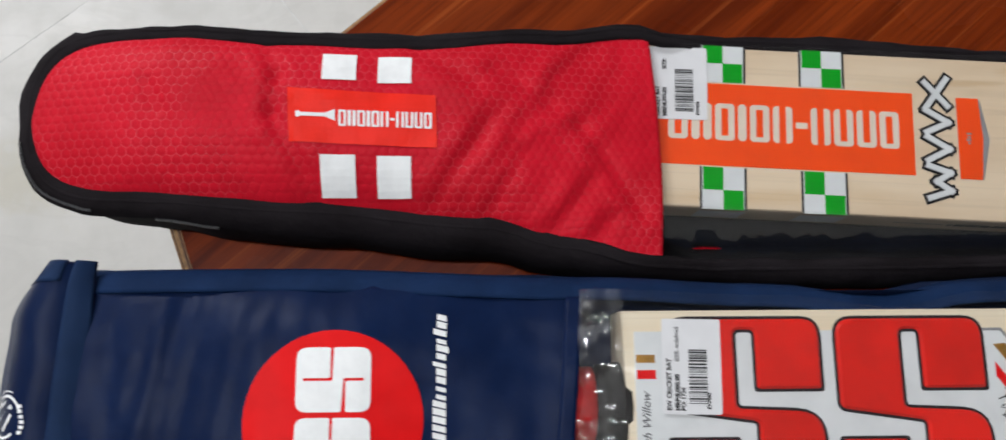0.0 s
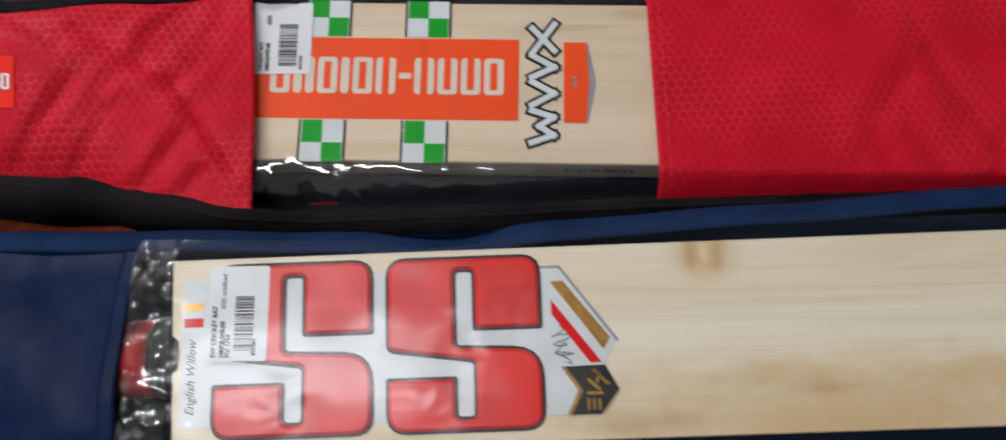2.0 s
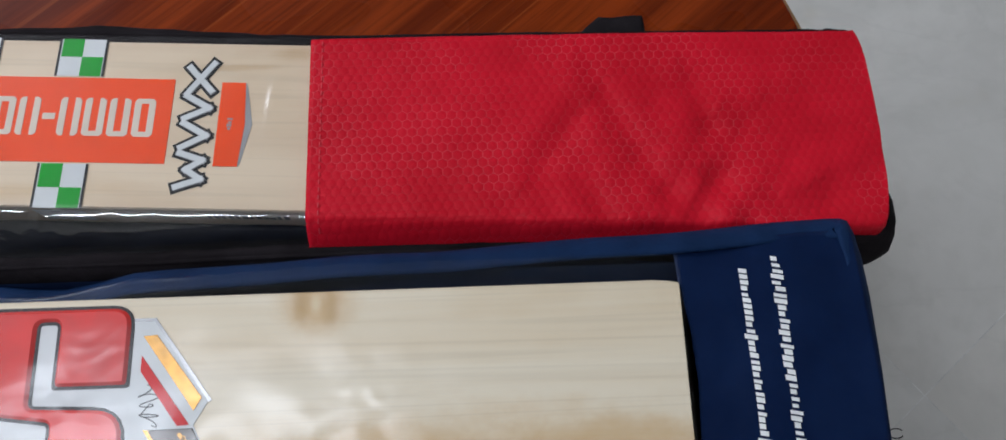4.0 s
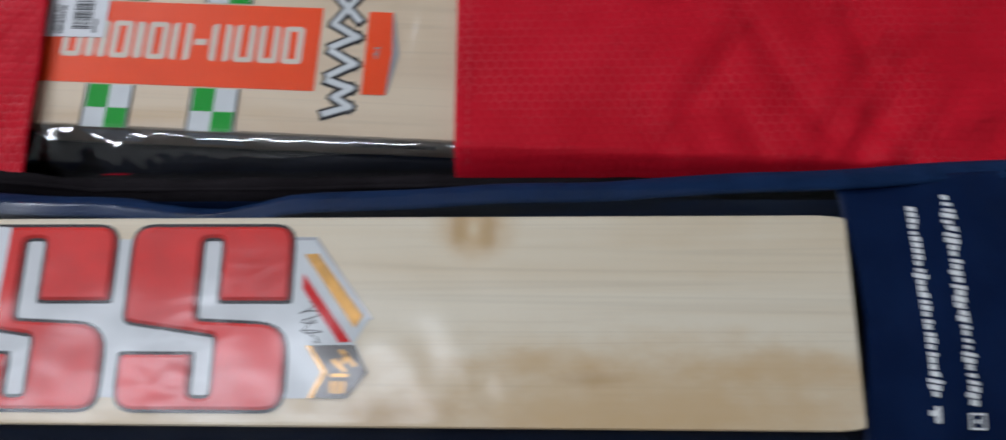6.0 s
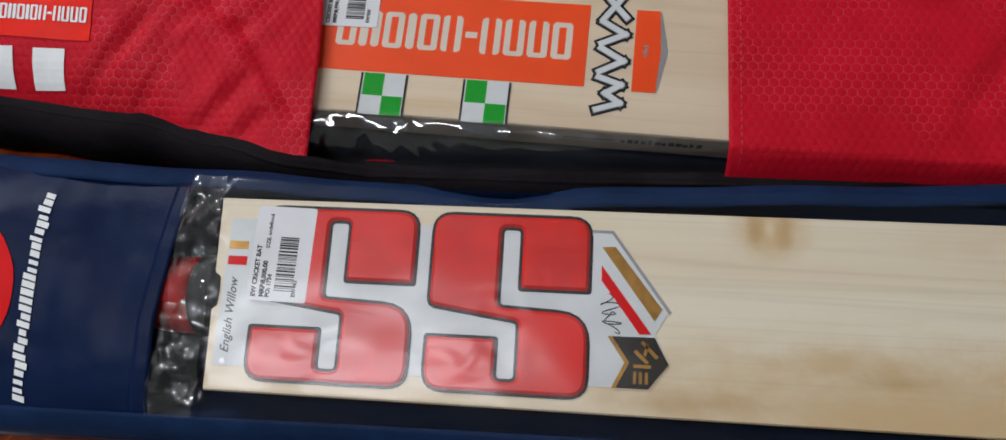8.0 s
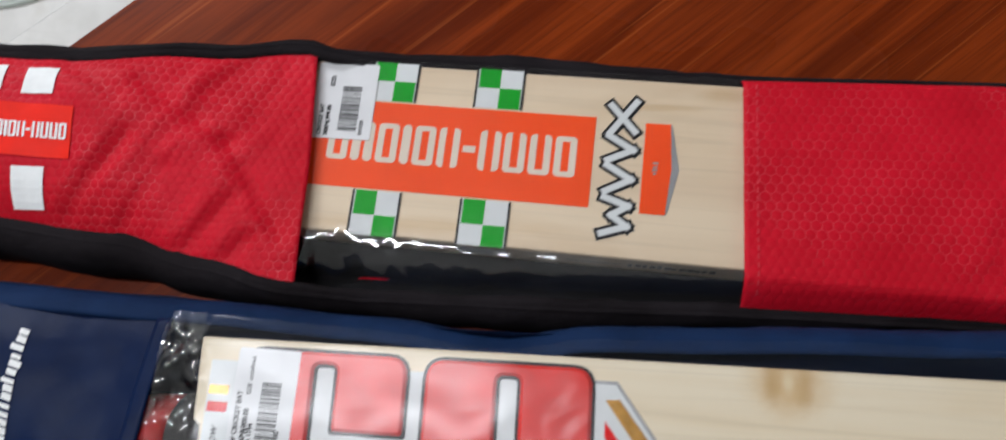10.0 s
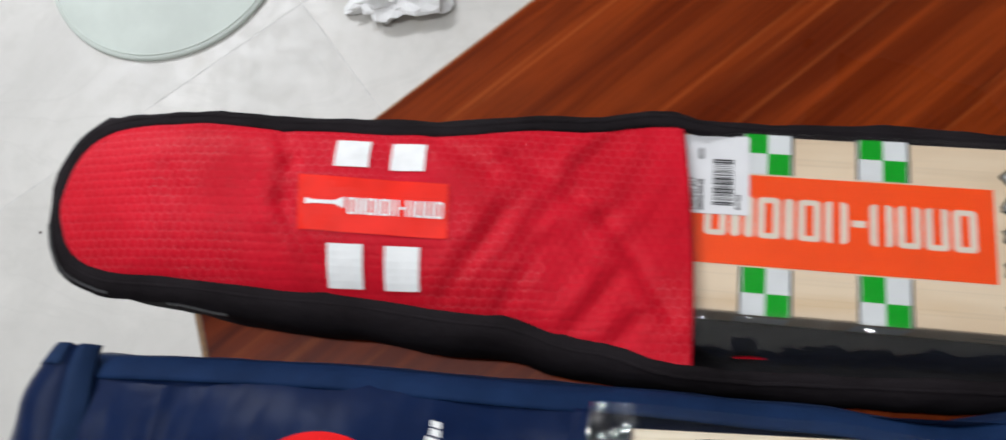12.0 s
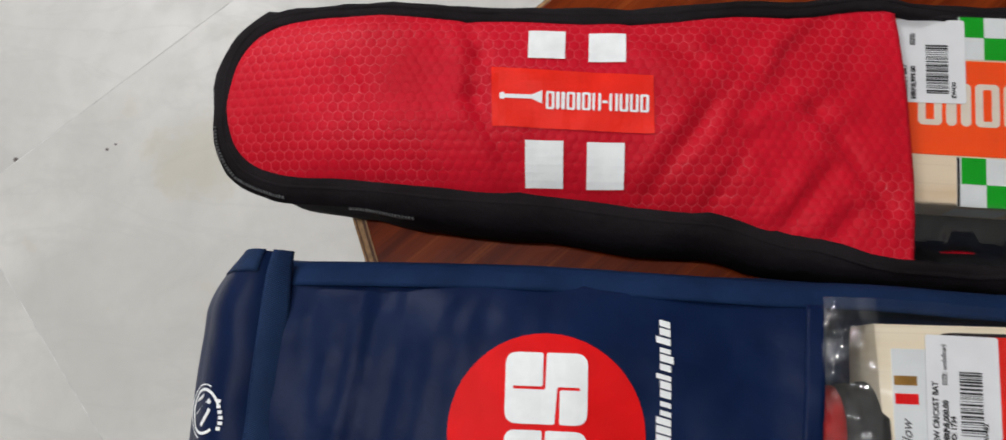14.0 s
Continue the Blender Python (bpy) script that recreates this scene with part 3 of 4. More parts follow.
many("colour_bars", [rect(0.0060, 0.015, 0.0168, 0.0200)], Z + 0.0004, Z + 0.0006, PRINT_RED, backing)
text("script_words", "English Willow", 0.0068, 0.0130, -0.0335, Z + 0.0005, 90, GREY_INK, backing, 0.00008, 0.35)
plate("round_mark", [(0.0105 + 0.0016 * math.cos(a), -0.0375 + 0.0016 * math.sin(a)) for a in spread(0, 6, 14)], Z + 0.0004, Z + 0.0006, SILVER, backing)


def price_label(corner, turn, w, h, z, lines, seed):
    """A stuck-on paper label with print running up along it, and a bar code."""
    m = pose(corner[0], corner[1], 0, 0, 0, turn)
    at = lambda x, y: tuple((m @ Vector((x, y, 0)))[:2])
    ob = plate("price_label", fillet(rect(0, 0, w, h), 0.0015), z, z + 0.0003, PAPER, None, "", 0.0, at)
    tagged(ob, "small white paper price label with bar code on a bat", "label", "price labels")
    for body, x, y, size, bold in lines:
        p = at(x, y)
        text("print", body, size, p[0], p[1], z + 0.0004, turn + 90, INK, ob, bold)
    rng, y, code = random.Random(seed), h * 0.11, []
    while y < h * 0.68:
        t = rng.choice((0.0003, 0.0004, 0.0007, 0.0010))
        code.append(rect(w * 0.45, y, w * 0.76, y + t))
        y += t + rng.choice((0.0004, 0.0005, 0.0009))
    many("bar_code", code, z + 0.0003, z + 0.0005, INK, ob, "", at)
    return ob


price_label((0.0195, -0.0042), -1.2, 0.0335, 0.0530, Z + 0.0021,
            [("EW CRICKET BAT", 0.0050, 0.002, 0.0036, 0.00014), ("MRP:8,000.00", 0.0096, 0.002, 0.0036, 0.00020), ("SIZE: undefined", 0.0094, 0.0290, 0.0031, 0.00006),
             ("PO: 1734", 0.0128, 0.002, 0.0033, 0.00016), ("EW482", 0.0272, 0.003, 0.0030, 0.00012)], 3)

# ---- the navy cover ----
cover = thing("bat_cover", (0.13, 0.0, TOP), "navy nylon bat cover with a clear window and a folded flap", "bat cover", "bat covers")
north = smooth_at((-0.36, -0.2, -0.02, 0.09, 0.155, 0.21, 0.35, 0.47, 0.585), (0.078, 0.079, 0.0735, 0.0690, 0.0620, 0.0710, 0.0765, 0.0820, 0.0885))
south = smooth_at((-0.36, -0.1, 0.2, 0.6), (-0.080, -0.081, -0.079, -0.080))


def round_end(d, r, p=2.6):
    return 1.0 if d >= r else (1 - (1 - max(d, 0) / r) ** p) ** (1 / p)


def navy_edge(x):
    k = min(round_end(0.600 - x, 0.009), round_end(x + 0.335, 0.012))
    a, b = south(x), north(x)
    c = (a + b) / 2
    return c + (a - c) * k, c + (b - c) * k


def around(edge, x0, x1, count):
    """The closed outline between the two edges: back along the south side, out along the north."""
    xs = near_ends(x0, x1, count)
    return [(x, edge(x)[0]) for x in reversed(xs)] + [(x, edge(x)[1]) for x in xs[1:-1]]


def grown(outline, by):
    """The outline pushed outwards; by: a number for each point."""
    n, out = len(outline), []
    for i, (x, y) in enumerate(outline):
        ax, ay = outline[i - 2]
        bx, by_ = outline[(i + 2) % n]
        d = Vector((bx - ax, by_ - ay)).normalized()
        out.append((x - d.y * by[i], y + d.x * by[i]))
    return out


navy_line = around(navy_edge, -0.335, 0.600, 90)
lip = [0.513 + 0.004 * wrinkle(x, y, 22, 3) for x, y in navy_line]


def wall_ring(line, grow, zs):
    g = grown(line, grow)
    return [(x, y, z) for (x, y), z in zip(g, zs)]


n_pts = len(navy_line)
loft("side_wall", [wall_ring(navy_line, [-d + 0.002 * wrinkle(x, y, 30, 9) for x, y in navy_line], [TOP + 0.0015 + f * (z - TOP) for z in lip])
     for d, f in ((0.004, 0.0), (-0.002, 0.25), (-0.004, 0.6), (0.0, 0.93))], NAVY_MID, cover, "dark navy side wall", (True, False))
# flat blue binding along the long edges and round the end
loft("edge_binding", [wall_ring(navy_line, [-d] * n_pts, [z + f for z in lip]) for d, f in
     ((0.0, -0.006), (-0.0015, -0.001), (0.0005, 0.004), (0.005, 0.0085), (0.0105, 0.0110), (0.0128, 0.0112), (0.0134, 0.0095), (0.0055, 0.0055))], BLUE, cover, "lighter blue edge binding tape", (False, False))


def hem_shift(v):
    """The window's hem runs a little askew."""
    return -0.007 * min(1.0, 1.7 * (1 - v))


def navy_skin(x, v):
    """The upper skin of the navy cover: v from the south edge to the north."""
    a, b = south(x) + 0.0085, north(x) - 0.0085
    y = a + (b - a) * v
    crown = 1 - abs(2 * v - 1) ** 3
    z = 0.5215 + (0.0075 + 0.0085 * math.exp(-((x + 0.175) / 0.07) ** 2)) * crown + 0.0042 * wrinkle(x * 1.1, y * 0.8, 17, 1) + 0.0006 * wrinkle(x, y, 70, 5)
    if x < -0.1:
        z += (0.0045 * noise.noise(Vector((x * 42 + y * 6, y * 9, 2.0))) + 0.002 * noise.noise(Vector((x * 95 - y * 12, y * 14, 5.0)))) * math.exp(-((x + 0.25) / 0.06) ** 2) * (0.35 + v) * (1 - abs(2 * v - 1) ** 6)
    return (x, y, z)


sheet("handle_panel", navy_skin, spread(-0.332, -0.0300, 110), spread(0, 1, 50), NAVY, cover, "glossy dark navy panel", 0.0012)
sheet("toe_panel", lambda x, v: navy_skin(x, v), spread(0.4925, 0.5925, 44), spread(0, 1, 50), NAVY, cover, "dark navy panel", 0.0012)
sheet("window_hem", lambda x, v: (x + hem_shift(v), navy_skin(x, v)[1], navy_skin(x, v)[2] + 0.0011), spread(-0.0325, -0.0230, 5), spread(0.02, 0.98, 40), NAVY, cover, "stitched window hem", 0.0008)
sheet("inner_lining", lambda x, v: (x, -0.068 + 0.134 * v, 0.462 + 0.055 * abs(2 * v - 1) ** 6), spread(-0.03, 0.5, 30), spread(0, 1, 24), NAVY_MID, cover, "dark navy inside")


CRINKLES = ((0.165, 0.004, 0.020), (0.188, 0.022, 0.014), (0.145, -0.030, 0.016), (0.330, 0.000, 0.022), (0.305, -0.030, 0.014), (0.430, -0.006, 0.016), (0.40, 0.025, 0.012), (0.06, -0.030, 0.020))


def crinkle(x, y):
    """Small sharp puckers here and there in the taut plastic."""
    z = 0.0
    for cx, cy, r in CRINKLES:
        q = ((x - cx) ** 2 + (y - cy) ** 2) / (r * r)
        if q < 4:
            z += 0.0003 * math.exp(-q) * (0.5 - abs(wrinkle(x, y * 1.4, 75, cx * 90)) * 1.6)
    return z


def film_a(x, v):
    y = -0.0685 + 0.137 * v
    y = min(y, north(x) - 0.0072)
    edge = abs(2 * v - 1)
    z = 0.5318 - 0.003 * max(0, edge - 0.78) / 0.22 + 0.0006 * wrinkle(x, y, 40, 2)
    loose = max(0.0, min(1.0, (0.004 - x) / 0.008)) * max(0.0, min(1.0, (x + 0.0245) / 0.005))
    z -= 0.004 * max(0.0, min(1.0, (-0.016 - x) / 0.0085))
    z += loose * (0.0070 * wrinkle(x, y * 1.3, 55, 7) + 0.0024 * (0.4 - abs(wrinkle(x * 1.2, y, 90, 4))) + 0.0014 * wrinkle(x * 1.3, y, 140, 3) - 0.0015 * math.exp(-((x + 0.01) / 0.006) ** 2))
    z += crinkle(x, y)
    return (x + hem_shift(v) * min(1.0, -x / 0.012) if x < 0 else x, y, z)


sheet("clear_window", film_a, spread(-0.0010, 0.4935, 270), spread(0, 1, 80), TAUT_FILM, cover, "clear plastic window")
sheet("loose_film", film_a, spread(-0.0245, -0.0010, 60), spread(0, 1, 170), FILM, cover, "loose crinkled end of the clear window")


# flap folded back at the mouth
def flap_skin(s, v):
    y = -0.083 + 0.166 * v
    x = -0.3115 - 0.044 * s - 0.007 * (1 - v)
    fold = math.sin(math.pi * min(1, s * 1.15)) * 0.006
    x += 0.015 * s * max(0, (v - 0.80) / 0.20) ** 1.4
    z = 0.530 + fold - 0.020 * s ** 3 + 0.0012 * wrinkle(x, y, 40, 6) - 0.004 * (abs(2 * v - 1) ** 8)
    return (x, y, z)


flap = sheet("flap", flap_skin, spread(0, 1, 20), spread(0, 1, 60), NAVY, cover, "folded navy closing flap", 0.002)
sheet("flap_binding", lambda s, v: tuple(Vector(flap_skin(-0.20 + 0.31 * s, -0.005 + 1.01 * v)) + Vector((0.0015, 0, 0.0012 + 0.0016 * math.sin(math.pi * s)))), spread(0, 1, 9), spread(0, 1, 60), TWILL, flap, "ribbed blue binding tape", 0.0022)
sheet("flap_binding", lambda s, v: tuple(Vector(flap_skin(0.2 + 0.8 * s, 0.93 + 0.075 * v)) + Vector((0, 0, 0.0012))), spread(0, 1, 12), spread(0, 1, 6), TWILL, flap, "ribbed blue binding tape", 0.002)


def on_skin(shape, skin, lift):
    """Lifts flat print onto a skin z(x, y)."""
    for v in shape.data.vertices:
        v.co.z += skin(v.co.x, v.co.y) + lift
    return shape


def navy_z(x, y):
    a, b = south(x) + 0.0085, north(x) - 0.0085
    return navy_skin(x, min(1, max(0, (y - a) / (b - a))))[2]


def flap_z(x, y):
    v = (y + 0.083) / 0.166
    return flap_skin(min(1, max(0, (-0.3115 - 0.007 * (1 - v) - x) / 0.044)), v)[2]


def disc_rings(cx, cy, r, rings=10, sides=48):
    """A flat disc in many facets that can follow a curved skin."""
    bm = bmesh.new()
    prev = [bm.verts.new((cx, cy, 0))]
    for k in range(1, rings + 1):
        ring = [bm.verts.new((cx + r * k / rings * math.cos(2 * math.pi * i / sides), cy + r * k / rings * math.sin(2 * math.pi * i / sides), 0)) for i in range(sides)]
        for i in range(sides):
            if k == 1:
                bm.faces.new((prev[0], ring[i - 1], ring[i]))
            else:
                bm.faces.new((prev[i - 1], ring[i - 1], ring[i], prev[i]))
        prev = ring
    return bm


def cut_up(ob, step=0.006):
    """Splits large flat faces so that print can follow the cloth."""
    bm = bmesh.new()
    bm.from_mesh(ob.data)
    for axis in (0, 1):
        lo, hi = min(v.co[axis] for v in bm.verts), max(v.co[axis] for v in bm.verts)
        for k in range(1, int((hi - lo) / step) + 1):
            co, no = [0, 0, 0], [0, 0, 0]
            co[axis], no[axis] = lo + k * step, 1
            bmesh.ops.bisect_plane(bm, geom=bm.verts[:] + bm.edges[:] + bm.faces[:], plane_co=co, plane_no=no)
    bm.to_mesh(ob.data)
    bm.free()
    return ob


on_skin(many("stitching", [[(x, y), (x, y + 0.0024), (x + 0.0006, y + 0.0024), (x + 0.0006, y)] for y in spread(-0.079, 0.069, 38) for x in (-0.3142 - 0.007 * (0.5 - y / 0.166),)], 0, 0.0004, NAVY, flap, "dark stitches"), flap_z, 0.0018)
emblem = on_skin(part("round_emblem", disc_rings(-0.163, -0.006, 0.0492), PRINT_RED, cover, "round bright red printed emblem", True), navy_z, 0.0006)
for y0 in (-0.0015, -0.0395):
    o = two_slot_block(-0.0175, -0.0205, 0.035, 0.041, 0.0, 0.42)
    turned = [(-0.163 - b, y0 + 0.0175 + a) for a, b in o]
    ob = plate("emblem_print", fillet(turned, [0.006 if i in (1, 9, 10, 2) else 0.0012 for i in range(16)], 4), 0, 0.0002, WHITE, cover, "white printed shape")
    on_skin(cut_up(ob), navy_z, 0.0008)
# line of writing beside the emblem, and two lines at the toe, as plain bars
side = lambda x0, y0: (lambda x, y: (x0 - y, y0 + x))
for (x0, y0, length, count, lo, hi, seed, lean) in ((-0.1015, -0.066, 0.118, 27, 0.0, 0.0054, 5, 0.25), (0.5300, -0.038, 0.098, 30, 0.0, 0.0042, 8, 0.2), (0.5480, -0.042, 0.108, 32, 0.0, 0.0042, 9, 0.2)):
    pitch = length / count
    for piece in bars(seed, count, 0, pitch, lo, hi, lean, 0.74):
        on_skin(many("printed_bar", [piece], 0, 0.0002, WHITE, cover, "", side(x0, y0)), navy_z, 0.0006)
for pieces in ([rect(0.5265, -0.0500, 0.5290, -0.0420), rect(0.5240, -0.0465, 0.5265, -0.0440)], [rect(0.5432, -0.0530, 0.5442, -0.0450), rect(0.5500, -0.0530, 0.5510, -0.0450), rect(0.5442, -0.0530, 0.5500, -0.0520), rect(0.5442, -0.0460, 0.5500, -0.0450), rect(0.5460, -0.0500, 0.5482, -0.0480)]):
    on_skin(many("printed_mark", pieces, 0, 0.0002, WHITE, cover, "small white printed mark"), navy_z, 0.0006)


def ring_piece(cx, cy, r0, r1, a0, a1, count=24):
    ang = spread(a0, a1, count)
    return [[(cx + r0 * math.cos(p), cy + r0 * math.sin(p)), (cx + r1 * math.cos(p), cy + r1 * math.sin(p)), (cx + r1 * math.cos(q), cy + r1 * math.sin(q)), (cx + r0 * math.cos(q), cy + r0 * math.sin(q))] for p, q in zip(ang, ang[1:])]


mark = ring_piece(-0.344, -0.003, 0.0105, 0.0120, 0.3, 5.4) + ring_piece(-0.344, -0.003, 0.0135, 0.0142, 1.2, 4.6)
mark += [[(-0.353, -0.006), (-0.351, -0.004), (-0.340, 0.004), (-0.338, 0.002)], [(-0.346, -0.010), (-0.344, -0.011), (-0.338, -0.002), (-0.340, -0.001)], [(-0.352, 0.001), (-0.351, 0.003), (-0.345, 0.006), (-0.345, 0.004)]]
mark += [rect(-0.3335 + 0.001 * math.sin(k), -0.012 + 0.0028 * k, -0.3310 + 0.001 * math.sin(k), -0.0102 + 0.0028 * k) for k in range(6)]
on_skin(many("flap_mark", mark, 0, 0.0002, WHITE, flap, "white round printed mark"), flap_z, 0.0006)
many("zip_teeth", [rect(x, -0.0725 + 0.001 * (k % 2), x + 0.0013, -0.0690 + 0.001 * (k % 2)) for k, x in enumerate(spread(0.29, 0.585, 150))], 0.5225, 0.5262, ZIP, cover, "black zip teeth")
tube("loose_thread", [(0.603 + 0.004 * (1 - math.cos(t)), -0.029 + 0.0026 * math.sin(t), 0.505) for t in spread(-2.6, 2.6, 14)], 0.00035, INK, cover, "loop of loose thread", 5)

# ---- the bat in the red cover, turned by about three degrees ----
FACE_B = 0.4915
second = thing("cricket_bat", (0.25, 0.165, 0.455), "cream willow cricket bat with orange stickers in a red cover", "cricket bat", "cricket bats")
TB = Matrix.Translation((0.03, 0.1775, 0)) @ Matrix.Rotation(radians(-2.9), 4, "Z")


def on_bat(s, w):
    p = TB @ Vector((s, w, 0))
    return (p.x, p.y)


loft("blade", [[(x, y, z) for x, y, z in ring] for ring in blade_rings(0.555, 0.0555, FACE_B, 0.030, 0.040, lambda s, w: on_bat(s - 0.006, w), 0.005, 0.0)], WILLOW_B, second, "cream willow blade", smooth=False)
loft("handle_grip", [[(*on_bat(s, r * math.cos(a)), zc + r * math.sin(a)) for a in (2 * math.pi * i / 16 for i in range(16))]
     for s, r, zc in ((-0.015, 0.014, 0.474), (-0.03, 0.019, 0.476), (-0.1, 0.017, 0.482), (-0.3, 0.017, 0.494), (-0.33, 0.017, 0.495))], GRIP, second, "dark grey rubber handle grip")
ZB = FACE_B
band = plate("orange_band", rect(-0.012, -0.0265, 0.1705, 0.0290), ZB, ZB + 0.0004, ORANGE, second, "long orange sticker with cream print", 0.0001, on_bat)
many("cream_print", blocks("oiioiov-vuuo", 0.0095, 0.0152, -0.0095, 0.0155, 0.0041), ZB + 0.0004, ZB + 0.0006, CREAM, band, "cream printed blocks", on_bat)
for s0, w0, w1 in ((0.030, -0.0552, -0.0275), (0.0955, -0.0552, -0.0275), (0.030, 0.0300, 0.0552), (0.0955, 0.0300, 0.0552)):
    chk = plate("chequered_sticker", rect(s0, w0, s0 + 0.0300, w1), ZB, ZB + 0.0004, STICKER, second, "green and white chequered sticker with black edges", 0.0, on_bat)
    sm, wm = s0 + 0.0152, w0 + (w1 - w0) * (0.46 if w0 < 0 else 0.52)
    many("green_square", [rect(s0 + 0.0022, wm, sm, w1)], ZB + 0.0004, ZB + 0.0006, GREEN, chk, "", on_bat)
    many("green_square", [rect(sm, w0, s0 + 0.0282, wm)], ZB + 0.0004, ZB + 0.0006, GREEN, chk, "", on_bat)
    many("black_edge", [rect(s0, w0, s0 + 0.0014, w1)], ZB + 0.0004, ZB + 0.0006, INK, chk, "", on_bat)
    many("black_edge", [rect(s0 + 0.0288, w0, s0 + 0.0302, w1)], ZB + 0.0004, ZB + 0.0006, INK, chk, "", on_bat)
    if w0 < 0:
        bm = bmesh.new()
        corners = [(*on_bat(s, -0.0558), z) for s, z in ((s0, ZB - 0.002), (s0 + 0.030, ZB - 0.002), (s0 + 0.030, ZB - 0.022), (s0, ZB - 0.022))]
        bm.faces.new([bm.verts.new(c) for c in corners])
        part("sticker_wrap", bm, STICKER, chk)


def zigzag(grow):
    """Heavy slanting strokes across the blade, joined in a zigzag; grow widens them."""
    out, w = [], 0.0015 + grow
    for a, b in (((0.1765, -0.041), (0.1955, -0.036)), ((0.1955, -0.036), (0.1830, -0.030)), ((0.1830, -0.030), (0.1955, -0.024)), ((0.1955, -0.024), (0.1765, -0.0195)),
                 ((0.1765, -0.016), (0.1960, -0.008)), ((0.1960, -0.008), (0.1765, 0.000)), 
                 ((0.1765, 0.003), (0.1960, 0.010)), ((0.1960, 0.010), (0.1765, 0.018)), 
                 ((0.1765, 0.0195), (0.1960, 0.040)), ((0.1765, 0.037), (0.1960, 0.0215))):
        p, q = Vector((0.1862 + (a[0] - 0.1862) * 0.74, a[1])), Vector((0.1862 + (b[0] - 0.1862) * 0.74, b[1]))
        d = (q - p).normalized()
        m = Vector((-d.y, d.x)) * w
        p, q = p - d * w, q + d * w
        out.append([p - m, p + m, q + m, q - m])
    return out


model = many("model_print_outline", zigzag(0.0022), ZB, ZB + 0.0003, INK, second, "black-outlined white slanting print", on_bat, 0.00001)
many("model_print_edge", zigzag(0.0006), ZB + 0.0003, ZB + 0.0006, SILVER, model, "", on_bat, 0.00001)
many("model_print", zigzag(0.0002), ZB + 0.0006, ZB + 0.0009, STICKER, model, "white slanting strokes", on_bat, 0.00001)
tip = plate("orange_chevron", [(0.1995, -0.0275), (0.1995, 0.0275), (0.2145, 0.0275), (0.2155, 0.025), (0.2205, 0.0), (0.2155, -0.025), (0.2145, -0.0275)], ZB, ZB + 0.0003, SILVER, second, "orange pointed sticker with a grey edge", 0.0, on_bat)
plate("orange_field", [(0.1995, -0.0275), (0.1995, 0.0275), (0.2140, 0.0275), (0.2160, 0.0), (0.2140, -0.0275)], ZB + 0.0003, ZB + 0.0005, ORANGE, tip, "", 0.0, on_bat)
many("faint_print", bars(4, 4, 0.0, 0.0022, 0.0, 0.0022), ZB + 0.0005, ZB + 0.0006, SILVER, tip, "", lambda x, y: on_bat(0.208 - y, -0.004 + x))
# print along the side edge, as bars
bm = bmesh.new()
for piece in bars(31, 12, 0.196, 0.0042, 0.008, 0.0145, 0, 0.8, 0.0) + [rect(0.160, 0.0107, 0.192, 0.0118)]:
    bm.faces.new([bm.verts.new((*on_bat(s, -0.0558), ZB - d)) for s, d in piece])
part("edge_print", bm, INK, second, "black print along the side edge")
price_label((0.0268, 0.1805), -2.0, 0.0385, 0.0495, ZB + 0.0008,
            [("MRP:8,999.00", 0.0115, 0.002, 0.0035, 0.00020), ("SIZE:", 0.0115, 0.034, 0.0035, 0.00016), ("CRICKET BAT", 0.0070, 0.002, 0.0033, 0.00014), ("EW430", 0.0330, 0.003, 0.0031, 0.00012)], 7)

# ---- the red cover ----
red = thing("bat_cover", (0.14, 0.16, TOP), "red honeycomb ripstop bat cover with black edges and a clear window", "bat cover", "bat covers")
south_r = smooth_at((-0.35, -0.30, -0.19, -0.08, -0.03, 0.03, 0.15, 0.29, 0.63), (0.129, 0.1265, 0.1200, 0.1110, 0.0985, 0.0860, 0.0865, 0.0885, 0.0850))
north_r = smooth_at((-0.35, -0.27, -0.21, -0.12, -0.04, 0.018, 0.040, 0.29, 0.63), (0.2225, 0.2245, 0.2205, 0.2200, 0.2285, 0.2365, 0.2320, 0.2240, 0.2185))
top_r = smooth_at((-0.37, -0.25, -0.12, 0.03, 0.29, 0.5, 0.64), (0.510, 0.517, 0.511, 0.4985, 0.4965, 0.4975, 0.4965))
lift_r = smooth_at((-0.37, -0.29, -0.10, 0.03), (0.002, 0.0085, 0.0085, 0.001))


def red_edge(x):
    k = min(round_end(x + 0.356, 0.046, 2.7), round_end(0.632 - x, 0.009))
    a, b = south_r(x), north_r(x)
    c = (a + b) / 2 if x > 0 else 0.168 + 0.3 * ((a + b) / 2 - 0.168)
    return c + (a - c) * k, c + (b - c) * k


red_line = around(red_edge, -0.356, 0.632, 110)
out_r = smooth_at((-0.36, -0.30, -0.12, -0.03, 0.03, 0.15, 0.30, 0.45, 0.6, 0.66), (0.98, 1.0, 1.15, 1.05, 0.6, 0.8, 0.5, 0.25, 0.5, 1.3))


fade = smooth_at((-0.36, -0.25, -0.10, 0.01), (0.4, 1.0, 1.0, 0.0))


def tilt(x, y):
    """The handle end leans a little to the south."""
    return 0.006 * max(-1.0, min(1.0, (y - 0.168) / 0.045)) * fade(x)


def drop(x, y):
    """How far the seam lies below the crown of the cover."""
    side = 0.020 if y < 0.16 else 0.012
    return side * smooth_at((-0.35, -0.1, 0.032, 0.07, 0.28, 0.63), (0.15, 0.25, 0.12, 0.8, 0.75, 0.5))(x) + lift_r(x) - tilt(x, y)


